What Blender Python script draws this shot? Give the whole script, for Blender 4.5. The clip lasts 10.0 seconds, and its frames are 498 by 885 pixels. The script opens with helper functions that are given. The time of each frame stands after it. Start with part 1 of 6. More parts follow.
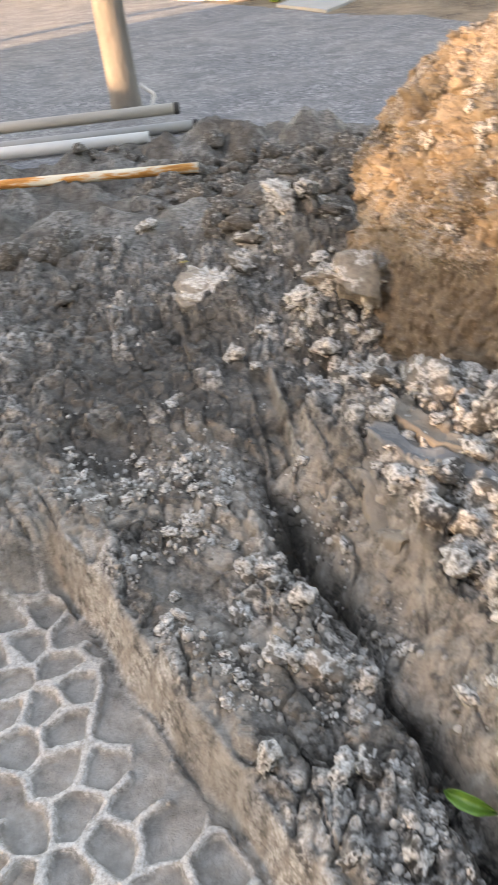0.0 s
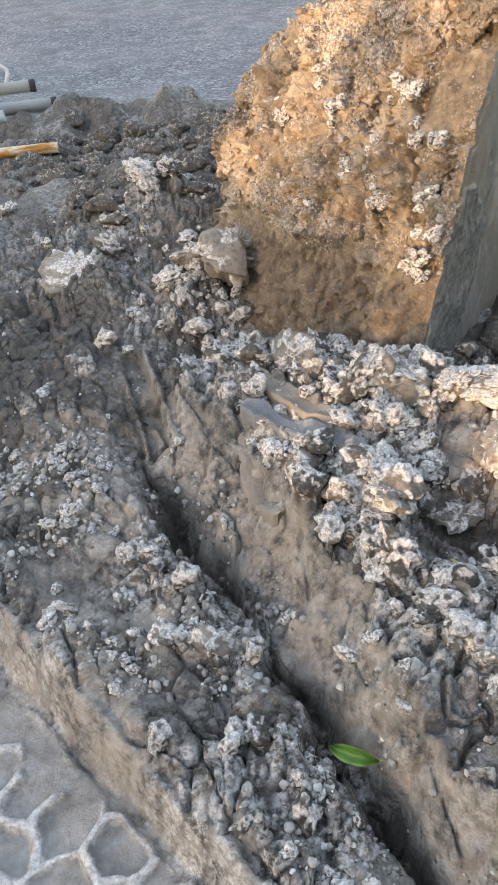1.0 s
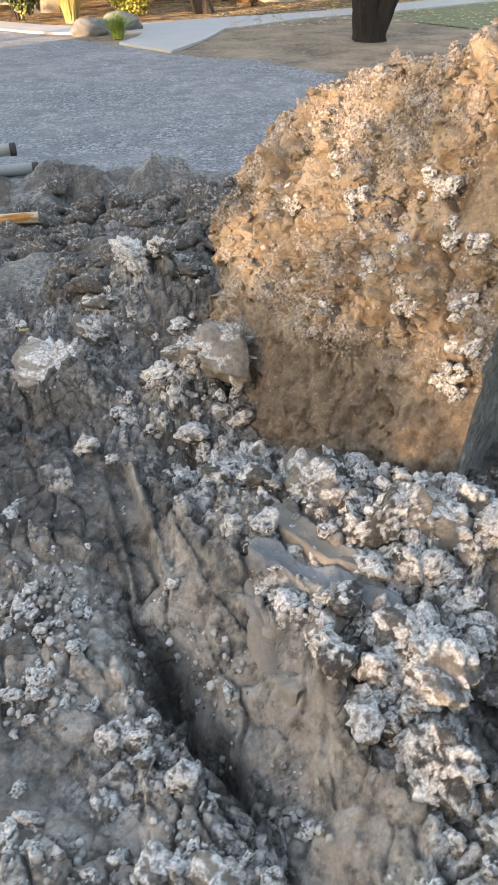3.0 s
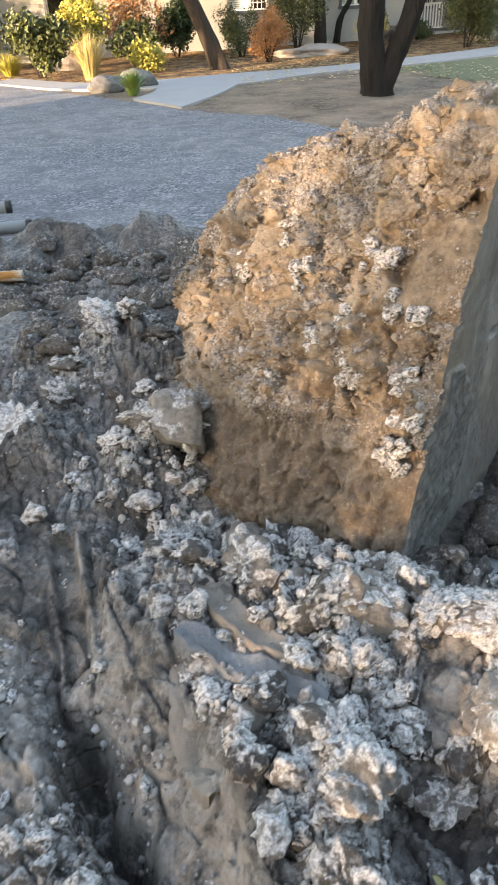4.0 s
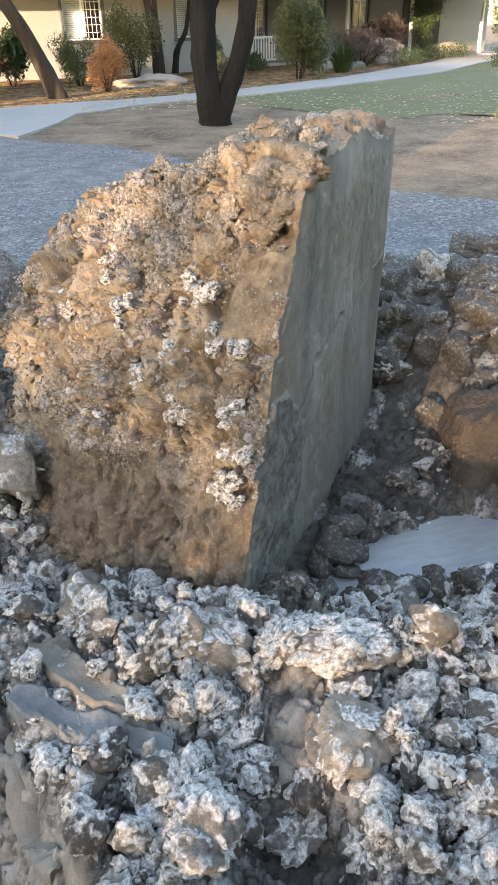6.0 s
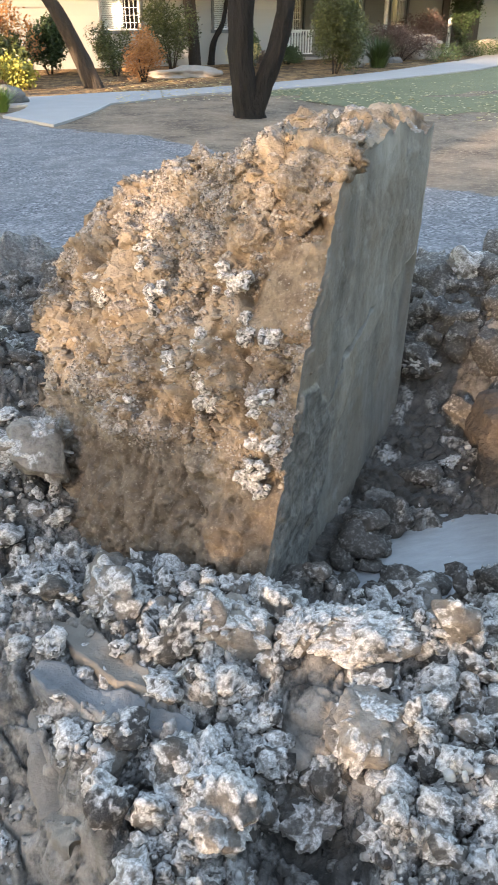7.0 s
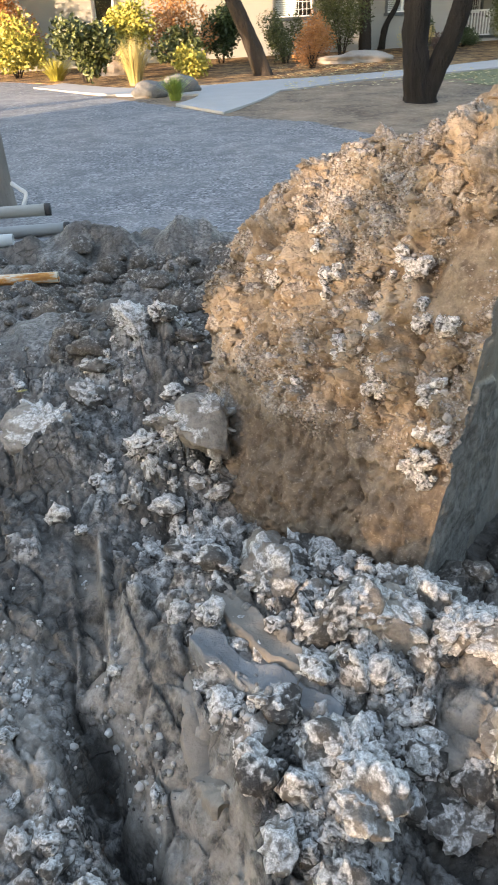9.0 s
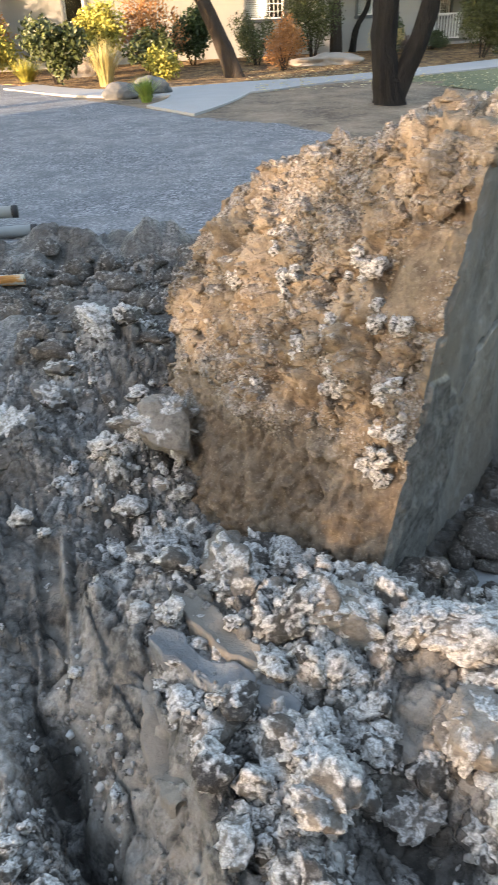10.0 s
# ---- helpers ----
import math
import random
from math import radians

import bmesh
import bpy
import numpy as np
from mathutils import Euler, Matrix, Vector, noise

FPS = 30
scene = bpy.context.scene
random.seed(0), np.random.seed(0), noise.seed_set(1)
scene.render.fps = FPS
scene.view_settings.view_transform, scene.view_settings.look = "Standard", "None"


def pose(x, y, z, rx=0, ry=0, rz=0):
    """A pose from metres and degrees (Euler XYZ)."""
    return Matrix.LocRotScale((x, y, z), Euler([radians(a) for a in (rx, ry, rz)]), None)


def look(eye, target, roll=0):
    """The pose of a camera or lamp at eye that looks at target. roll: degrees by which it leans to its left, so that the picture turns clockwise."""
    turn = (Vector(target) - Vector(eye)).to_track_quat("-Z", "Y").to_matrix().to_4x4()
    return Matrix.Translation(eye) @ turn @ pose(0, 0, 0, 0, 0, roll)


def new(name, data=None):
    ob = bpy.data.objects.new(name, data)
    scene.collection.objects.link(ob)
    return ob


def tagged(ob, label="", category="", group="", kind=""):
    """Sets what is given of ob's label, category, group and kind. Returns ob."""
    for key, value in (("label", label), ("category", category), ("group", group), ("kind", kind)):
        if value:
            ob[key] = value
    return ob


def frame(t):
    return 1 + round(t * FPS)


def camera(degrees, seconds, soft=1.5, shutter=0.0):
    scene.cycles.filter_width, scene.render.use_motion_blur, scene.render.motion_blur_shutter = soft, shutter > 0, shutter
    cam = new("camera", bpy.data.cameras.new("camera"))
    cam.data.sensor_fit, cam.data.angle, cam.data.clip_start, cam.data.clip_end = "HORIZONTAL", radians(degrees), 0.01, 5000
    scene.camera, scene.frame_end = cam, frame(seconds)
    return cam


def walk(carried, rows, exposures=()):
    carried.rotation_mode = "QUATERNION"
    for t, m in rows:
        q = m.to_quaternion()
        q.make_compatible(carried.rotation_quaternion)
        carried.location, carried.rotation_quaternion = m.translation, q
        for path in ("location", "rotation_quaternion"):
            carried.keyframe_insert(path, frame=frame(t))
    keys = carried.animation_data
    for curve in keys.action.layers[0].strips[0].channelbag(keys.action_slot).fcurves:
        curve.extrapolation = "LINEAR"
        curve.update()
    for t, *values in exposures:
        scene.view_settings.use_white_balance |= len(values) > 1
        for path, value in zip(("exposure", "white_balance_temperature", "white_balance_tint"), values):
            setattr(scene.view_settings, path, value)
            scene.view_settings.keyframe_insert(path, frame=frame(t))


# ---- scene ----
cam = camera(37.7, 10.0, soft=0.6, shutter=0.4)
PATH = [
    (0, (0.0503, 0.0018, 1.4864), (-0.0801, 1.6179, 0.3142), -6.48),
    (0.3, (0.0774, -0.0293, 1.4849), (0.093, 1.567, 0.2801), -6.78),
    (0.5, (0.1034, -0.0083, 1.4861), (0.1997, 1.5643, 0.2541), -5.26),
    (1, (0.1174, -0.0103, 1.4835), (0.2689, 1.5552, 0.2482), -4.49),
    (1.5, (0.0953, 0.0098, 1.4884), (0.2453, 1.6136, 0.3041), -4.65),
    (2, (0.0584, 0.1777, 1.4801), (0.1816, 1.8063, 0.3254), -4.20),
    (2.5, (0.0197, 0.4313, 1.4624), (0.2262, 2.0696, 0.3337), -2.54),
    (2.7, (0.0247, 0.4753, 1.4624), (0.2765, 2.1003, 0.3233), -1.89),
    (3.8, (0.3142, 0.5378, 1.5197), (0.5166, 2.2281, 0.4696), -1.71),
    (4, (0.3692, 0.5738, 1.5202), (0.5621, 2.2746, 0.4866), -2.53),
    (4.5, (0.4768, 0.6242, 1.5358), (0.7155, 2.3242, 0.5105), -3.90),
    (5, (0.513, 0.664, 1.5278), (0.9181, 2.3466, 0.5254), -2.68),
    (5.5, (0.538, 0.643, 1.527), (1.0471, 2.3007, 0.5301), -1.71),
    (5.7, (0.5287, 0.6213, 1.5383), (1.0686, 2.2742, 0.5504), -1.20),
    (6.8, (0.4859, 0.5821, 1.5312), (0.995, 2.2398, 0.5353), -0.11),
    (7, (0.487, 0.584, 1.5291), (0.9661, 2.2486, 0.5283), -0.13),
    (7.5, (0.4864, 0.5716, 1.5134), (0.9069, 2.2429, 0.4988), -1.26),
    (8, (0.4666, 0.5825, 1.5066), (0.8196, 2.2572, 0.472), -1.59),
    (8.5, (0.4475, 0.5765, 1.5083), (0.7244, 2.2684, 0.4792), -2.16),
    (9, (0.4054, 0.5926, 1.5127), (0.5078, 2.3108, 0.4942), -2.43),
    (9.5, (0.4035, 0.5995, 1.5085), (0.4921, 2.3145, 0.4847), -1.74),
    (10, (0.4643, 0.5687, 1.5179), (0.6267, 2.2829, 0.5002), -2.07),
]
walk(cam, [(t, look(eye, target, roll)) for t, eye, target, roll in PATH], [(0.0, 3.26, 9000, 24), (0.6, 3.26, 8400, 22), (1.2, 3.25, 8000, 20), (2.5, 3.22, 7900, 19), (4.0, 3.07, 7400, 17), (5.0, 3.07, 7050, 16), (7.0, 3.17, 7050, 16), (8.5, 3.06, 7200, 16), (10.0, 3.0, 7200, 16)])

# ---- world, sun ----
SUN_ELEV = 9.0
SUN_TO = Vector((-0.751, -0.660, 0.0))      # towards the sun, level
world = bpy.data.worlds.new("sky")
scene.world = world
world.use_nodes = True
wn = world.node_tree.nodes
sky = wn.new("ShaderNodeTexSky")
sky.sky_type = "NISHITA"
sky.sun_disc = False
sky.sun_elevation = radians(SUN_ELEV)
sky.sun_rotation = math.atan2(SUN_TO.x, SUN_TO.y)
world.node_tree.links.new(sky.outputs[0], wn["Background"].inputs[0])
wn["Background"].inputs[1].default_value = 0.15
sun = new("sun", bpy.data.lights.new("sun", "SUN"))
sun.data.energy = 2.4
sun.data.angle = radians(0.6)
sun.data.color = (1.0, 0.77, 0.54)
sun.matrix_world = look(SUN_TO * 50 + Vector((0, 0, 50 * math.tan(radians(SUN_ELEV)))), (0, 0, 0))


# ---- numeric noise ----
def hashed(ix, iy, iz, seed=0):
    h = (ix.astype(np.int64) * 374761393 + iy.astype(np.int64) * 668265263 + iz.astype(np.int64) * 2147483647 + seed * 974634721) & 0xFFFFFFFF
    h = ((h ^ (h >> 13)) * 1274126177) & 0xFFFFFFFF
    h = ((h ^ (h >> 16)) * 2246822519) & 0xFFFFFFFF
    return ((h ^ (h >> 15)) & 0xFFFFFF) / float(0xFFFFFF)


def value_noise(x, y, z, seed=0):
    x, y, z = np.broadcast_arrays(np.asarray(x, float), np.asarray(y, float), np.asarray(z, float))
    ix, iy, iz = np.floor(x), np.floor(y), np.floor(z)
    fx, fy, fz = x - ix, y - iy, z - iz
    u, v, w = [f * f * f * (f * (f * 6 - 15) + 10) for f in (fx, fy, fz)]
    total = 0.0
    for a in (0, 1):
        for b in (0, 1):
            for c in (0, 1):
                weight = (u if a else 1 - u) * (v if b else 1 - v) * (w if c else 1 - w)
                total = total + weight * hashed(ix + a, iy + b, iz + c, seed)
    return total * 2 - 1


def fbm(x, y, z, octaves=4, seed=0, gain=0.5):
    total, amp, f = 0.0, 1.0, 1.0
    for o in range(octaves):
        total = total + amp * value_noise(x * f, y * f, z * f, seed + o)
        amp *= gain
        f *= 2.03
    return total


def cells2(x, y, size, seed=0, jitter=0.9, hexed=False):
    """Nearest and second nearest cell centre in the plane, and the nearest one's random number."""
    x, y = x / size, y / size
    f1 = np.full(x.shape, 9.0)
    f2 = np.full(x.shape, 9.0)
    pick = np.zeros(x.shape)
    iy0 = np.floor(y)
    for b in (-1, 0, 1):
        cy = iy0 + b
        shift = 0.5 * (cy % 2) if hexed else 0.0
        ix0 = np.floor(x - shift)
        for a in (-1, 0, 1):
            cx = ix0 + a
            r1, r2, r3 = hashed(cx, cy, cx * 0, seed), hashed(cx, cy, cx * 0 + 1, seed), hashed(cx, cy, cx * 0 + 2, seed)
            px = cx + shift + 0.5 + (r1 - 0.5) * jitter
            py = cy + 0.5 + (r2 - 0.5) * jitter
            d = np.hypot(x - px, y - py)
            closer = d < f1
            f2 = np.where(closer, f1, np.minimum(f2, d))
            pick = np.where(closer, r3, pick)
            f1 = np.where(closer, d, f1)
    return f1, f2, pick


def cells3(x, y, z, seed=0):
    ix, iy, iz = np.floor(x), np.floor(y), np.floor(z)
    f1 = np.full(np.shape(x), 9.0)
    pick = np.zeros(np.shape(x))
    for a in (-1, 0, 1):
        for b in (-1, 0, 1):
            for c in (-1, 0, 1):
                cx, cy, cz = ix + a, iy + b, iz + c
                d = np.sqrt((x - cx - hashed(cx, cy, cz, seed)) ** 2 + (y - cy - hashed(cx, cy, cz, seed + 1)) ** 2 + (z - cz - hashed(cx, cy, cz, seed + 2)) ** 2)
                closer = d < f1
                pick = np.where(closer, hashed(cx, cy, cz, seed + 3), pick)
                f1 = np.where(closer, d, f1)
    return f1, pick


def smooth01(a, b, x):
    t = np.clip((x - a) / (b - a), 0, 1)
    return t * t * (3 - 2 * t)


def lumps(x, y, size, seed):
    """Round lumps of uneven size, 0 to about 0.5 of the cell."""
    f1, f2, pick = cells2(x, y, size, seed)
    r = 0.30 + 0.32 * pick
    return np.sqrt(np.maximum(0, r * r - f1 * f1)) * size


# ---- mesh helpers ----
def mesh_of(name, verts, faces, material, smooth=True):
    me = bpy.data.meshes.new(name)
    me.from_pydata([tuple(v) for v in verts], [], [tuple(f) for f in faces])
    if material:
        me.materials.append(material)
    if smooth:
        me.polygons.foreach_set("use_smooth", [True] * len(me.polygons))
    me.update()
    return me


def part(name, vf, material, parent=None, label="", smooth=True):
    ob = new(name, mesh_of(name, vf[0], vf[1], material, smooth))
    ob.parent = parent
    if label:
        ob["label"] = label
    return ob


def thing(name, label, category, group="", kind="", at=(0, 0, 0), turn=0.0):
    ob = new(name)
    ob.empty_display_size = 0.1
    ob.location = at
    ob.rotation_euler = (0, 0, radians(turn))
    return tagged(ob, label, category, group, kind)


def joined(*pieces):
    verts, faces, n = [], [], 0
    for v, f in pieces:
        verts.extend([tuple(p) for p in v])
        faces.extend([tuple(i + n for i in q) for q in f])
        n += len(v)
    return verts, faces


def box(x0, x1, y0, y1, z0, z1, b=0.0):
    """A box with chamfered edges of width b."""
    if b <= 0:
        v = [(x, y, z) for z in (z0, z1) for y in (y0, y1) for x in (x0, x1)]
        return v, [(0, 2, 3, 1), (4, 5, 7, 6), (0, 1, 5, 4), (2, 6, 7, 3), (0, 4, 6, 2), (1, 3, 7, 5)]
    bm = bmesh.new()
    bmesh.ops.create_cube(bm, size=1.0)
    for v in bm.verts:
        v.co = ((x0 + x1) / 2 + v.co.x * (x1 - x0), (y0 + y1) / 2 + v.co.y * (y1 - y0), (z0 + z1) / 2 + v.co.z * (z1 - z0))
    bmesh.ops.bevel(bm, geom=bm.edges[:], offset=b, segments=1, affect="EDGES")
    out = taken(bm)
    return out


def taken(bm):
    bm.verts.index_update()
    v = [tuple(p.co) for p in bm.verts]
    f = [tuple(p.index for p in q.verts) for q in bm.faces]
    bm.free()
    return v, f


def ball(level):
    bm = bmesh.new()
    bmesh.ops.create_icosphere(bm, subdivisions=level, radius=1.0)
    v, f = taken(bm)
    return np.array(v), np.array(f)


def tube(points, radii, n=10, rough=0.0, seed=0, caps=True):
    """A tapered tube along a line of points."""
    pts = [Vector(p) for p in points]
    verts, faces = [], []
    side = Vector((1, 0, 0))
    for i, p in enumerate(pts):
        ahead = (pts[min(i + 1, len(pts) - 1)] - pts[max(i - 1, 0)]).normalized()
        side = side - ahead * side.dot(ahead)
        if side.length < 0.05:
            side = ahead.orthogonal()
        side.normalize()
        up = ahead.cross(side)
        for k in range(n):
            a = 2 * math.pi * k / n
            r = radii[i]
            if rough:
                r *= 1 + rough * noise.noise(Vector((math.cos(a) * 2.5, math.sin(a) * 2.5, p.z * 2.0 + i * 0.1 + seed)))
            verts.append(tuple(p + (side * math.cos(a) + up * math.sin(a)) * r))
    for i in range(len(pts) - 1):
        for k in range(n):
            a, b = i * n + k, i * n + (k + 1) % n
            faces.append((a, b, b + n, a + n))
    if caps:
        faces.append(tuple(reversed(range(n))))
        faces.append(tuple(range((len(pts) - 1) * n, len(pts) * n)))
    return verts, faces


def bent(points, count=24):
    """A smooth line through the given points."""
    p = np.array(points, float)
    t = np.linspace(0, len(p) - 1, count)
    i = np.clip(t.astype(int), 0, len(p) - 2)
    f = (t - i)[:, None]
    p0, p1, p2, p3 = p[np.maximum(i - 1, 0)], p[i], p[i + 1], p[np.minimum(i + 2, len(p) - 1)]
    return 0.5 * (2 * p1 + (p2 - p0) * f + (2 * p0 - 5 * p1 + 4 * p2 - p3) * f ** 2 + (3 * p1 - p0 - 3 * p2 + p3) * f ** 3)


# ---- materials ----
class Nodes:
    def __init__(self, name, rough=0.85, spec=0.3):
        self.m = bpy.data.materials.new(name)
        self.m.use_nodes = True
        self.t = self.m.node_tree
        self.b = self.t.nodes["Principled BSDF"]
        self.b.inputs["Roughness"].default_value = rough
        self.b.inputs["Specular IOR Level"].default_value = spec
        self.co = self.t.nodes.new("ShaderNodeTexCoord").outputs["Object"]

    def link(self, a, b):
        self.t.links.new(a, b)

    def put(self, name, value):
        if hasattr(value, "links"):
            self.link(value, self.b.inputs[name])
        else:
            self.b.inputs[name].default_value = value
        return self

    def noise(self, scale, detail=4.0, rough=0.55, stretch=None):
        n = self.t.nodes.new("ShaderNodeTexNoise")
        n.inputs["Scale"].default_value = scale
        n.inputs["Detail"].default_value = detail
        n.inputs["Roughness"].default_value = rough
        src = self.co
        if stretch:
            mp = self.t.nodes.new("ShaderNodeMapping")
            mp.inputs["Scale"].default_value = stretch
            self.link(self.co, mp.inputs["Vector"])
            src = mp.outputs[0]
        self.link(src, n.inputs["Vector"])
        return n.outputs["Fac"]

    def cells(self, scale, out="Distance", feature="F1"):
        n = self.t.nodes.new("ShaderNodeTexVoronoi")
        n.feature = feature
        n.inputs["Scale"].default_value = scale
        self.link(self.co, n.inputs["Vector"])
        return n.outputs[out]

    def attr(self, name):
        n = self.t.nodes.new("ShaderNodeAttribute")
        n.attribute_name = name
        return n.outputs["Fac"]

    def chance(self):
        return self.t.nodes.new("ShaderNodeObjectInfo").outputs["Random"]

    def island(self):
        return self.t.nodes.new("ShaderNodeNewGeometry").outputs["Random Per Island"]

    def ramp(self, fac, stops):
        n = self.t.nodes.new("ShaderNodeValToRGB")
        e = n.color_ramp.elements
        while len(e) < len(stops):
            e.new(0.5)
        for k, (p, c) in enumerate(stops):
            e[k].position = p
            e[k].color = (*c, 1) if len(c) == 3 else c
        self.link(fac, n.inputs[0])
        return n.outputs[0]

    def grey(self, fac, lo, hi, a=0.0, b=1.0):
        return self.ramp(fac, [(lo, (a, a, a)), (hi, (b, b, b))])

    def mix(self, fac, a, b, how="MIX"):
        n = self.t.nodes.new("ShaderNodeMix")
        n.data_type = "RGBA"
        n.blend_type = how
        for sock, v in ((n.inputs[0], fac), (n.inputs[6], a), (n.inputs[7], b)):
            if hasattr(v, "links"):
                self.link(v, sock)
            elif isinstance(v, tuple):
                sock.default_value = (*v, 1)
            else:
                sock.default_value = v
        return n.outputs[2]

    def math(self, how, a, b):
        n = self.t.nodes.new("ShaderNodeMath")
        n.operation = how
        for sock, v in zip(n.inputs, (a, b)):
            if hasattr(v, "links"):
                self.link(v, sock)
            else:
                sock.default_value = v
        return n.outputs[0]

    def bump(self, fac, depth, strength=1.0):
        n = self.t.nodes.new("ShaderNodeBump")
        n.inputs["Strength"].default_value = strength
        n.inputs["Distance"].default_value = depth
        self.link(fac, n.inputs["Height"])
        old = self.b.inputs["Normal"]
        if old.links:
            self.link(old.links[0].from_socket, n.inputs["Normal"])
        self.link(n.outputs[0], old)
        return self


def plain(name, colour, rough=0.7, spec=0.3, vary=0.25, scale=6.0, bump=0.0, bscale=60.0, metal=0.0, per="none", stretch=None):
    k = Nodes(name, rough, spec)
    dark = tuple(c * (1 - vary) for c in colour)
    light = tuple(min(1, c * (1 + vary)) for c in colour)
    col = k.mix(k.noise(scale, 5, 0.6, stretch), dark, light)
    if per == "island":
        col = k.mix(0.55, col, k.ramp(k.island(), [(0.0, dark), (1.0, light)]))
    if per == "object":
        col = k.mix(0.5, col, k.ramp(k.chance(), [(0.0, dark), (1.0, light)]))
    k.put("Base Color", col).put("Metallic", metal)
    if bump:
        k.bump(k.noise(bscale, 4, 0.6, stretch), bump)
    return k.m


def mud_material():
    k = Nodes("churned_mud", 0.8, 0.3)
    big, mid, fine, speck = k.noise(2.2, 4), k.noise(14, 6, 0.65), k.noise(70, 5, 0.7), k.noise(210, 3, 0.7)
    wet = k.mix(k.grey(mid, 0.3, 0.7), (0.022, 0.019, 0.016), (0.115, 0.099, 0.082))
    wet = k.mix(k.grey(big, 0.45, 0.62, 0.0, 0.7), wet, k.mix(k.grey(fine, 0.3, 0.7), (0.045, 0.040, 0.034), (0.185, 0.166, 0.144)))
    wet = k.mix(k.grey(speck, 0.62, 0.72, 0.0, 0.6), wet, (0.30, 0.28, 0.25))
    crust = k.mix(k.grey(fine, 0.3, 0.7), (0.27, 0.243, 0.212), (0.68, 0.64, 0.59))
    clay = k.mix(k.grey(mid, 0.35, 0.65), (0.150, 0.127, 0.103), (0.325, 0.280, 0.232))
    clay = k.mix(k.grey(fine, 0.45, 0.7, 0.0, 0.4), clay, (0.36, 0.31, 0.25))
    dry = k.math("MULTIPLY", k.attr("dry"), k.grey(k.noise(32, 6, 0.7), 0.42, 0.54, 0.03, 1.0))
    dry = k.math("MAXIMUM", dry, k.grey(k.attr("dry"), 0.80, 1.0, 0.0, 0.95))
    col = k.mix(k.math("MULTIPLY", k.attr("clay"), k.grey(k.noise(7, 5, 0.7), 0.36, 0.50)), wet, clay)
    silt = k.mix(k.grey(mid, 0.3, 0.7), (0.19, 0.172, 0.152), (0.36, 0.33, 0.295))
    col = k.mix(k.math("MULTIPLY", k.attr("silt"), k.grey(k.noise(9, 5, 0.7), 0.34, 0.50, 0.35, 0.95)), col, silt)
    # wet soil is darker; in the crack this also stands in for shade
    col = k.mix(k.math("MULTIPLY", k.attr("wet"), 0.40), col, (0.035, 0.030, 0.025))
    col = k.mix(dry, col, crust)
    k.put("Base Color", col)
    k.put("Roughness", k.mix(k.attr("wet"), (0.9, 0.9, 0.9), (0.5, 0.5, 0.5)))
    # drying cracks with wandering edges
    wander = k.t.nodes.new("ShaderNodeTexNoise")
    wander.inputs["Scale"].default_value = 11
    wander.inputs["Detail"].default_value = 5
    k.link(k.co, wander.inputs["Vector"])
    shift = k.t.nodes.new("ShaderNodeVectorMath")
    shift.operation = "MULTIPLY_ADD"
    shift.inputs[1].default_value = (0.10, 0.10, 0.10)
    k.link(wander.outputs["Color"], shift.inputs[0])
    k.link(k.co, shift.inputs[2])
    k.co = shift.outputs[0]
    crack = k.grey(k.cells(11, "Distance", "DISTANCE_TO_EDGE"), 0.0, 0.07)
    crack = k.math("MAXIMUM", crack, k.grey(k.noise(2.4, 4, 0.6), 0.44, 0.54))
    crack = k.math("MAXIMUM", crack, k.math("MAXIMUM", k.attr("silt"), k.grey(k.attr("clay"), 0.3, 0.8)))
    return k.bump(crack, 0.010, 0.9).bump(k.noise(30, 6, 0.62), 0.010, 0.8).bump(k.noise(130, 3, 0.6), 0.004, 0.9).m


def drive_material():
    """Grey gravel that gives way to bare dirt with leaf litter."""
    k = Nodes("gravel_and_dirt", 0.92, 0.2)
    a = k.cells(42, "Color")
    tone = k.ramp(a, [(0.0, (0.055, 0.057, 0.062)), (0.55, (0.17, 0.175, 0.186)), (1.0, (0.36, 0.36, 0.365))])
    col = k.mix(k.grey(k.noise(0.55, 6, 0.65), 0.42, 0.60, 0.0, 0.45), tone, (0.25, 0.245, 0.24))
    col = k.mix(k.grey(k.noise(2.6, 6, 0.7), 0.46, 0.60, 0.0, 0.65), col, (0.115, 0.118, 0.128))
    dirt = k.mix(k.grey(k.noise(1.1, 7, 0.7), 0.32, 0.66), (0.075, 0.054, 0.038), (0.26, 0.195, 0.14))
    dirt = k.mix(k.grey(k.noise(14, 5, 0.7), 0.52, 0.64, 0.0, 0.7), dirt, (0.30, 0.24, 0.165))
    edge = k.math("ADD", k.attr("soil"), k.math("MULTIPLY", k.math("SUBTRACT", k.noise(2.5, 6, 0.7), 0.5), 0.9))
    k.put("Base Color", k.mix(k.grey(edge, 0.44, 0.58), col, dirt))
    return k.bump(k.cells(42), 0.012, 1.0).bump(k.noise(9, 6, 0.7), 0.018, 0.8).m


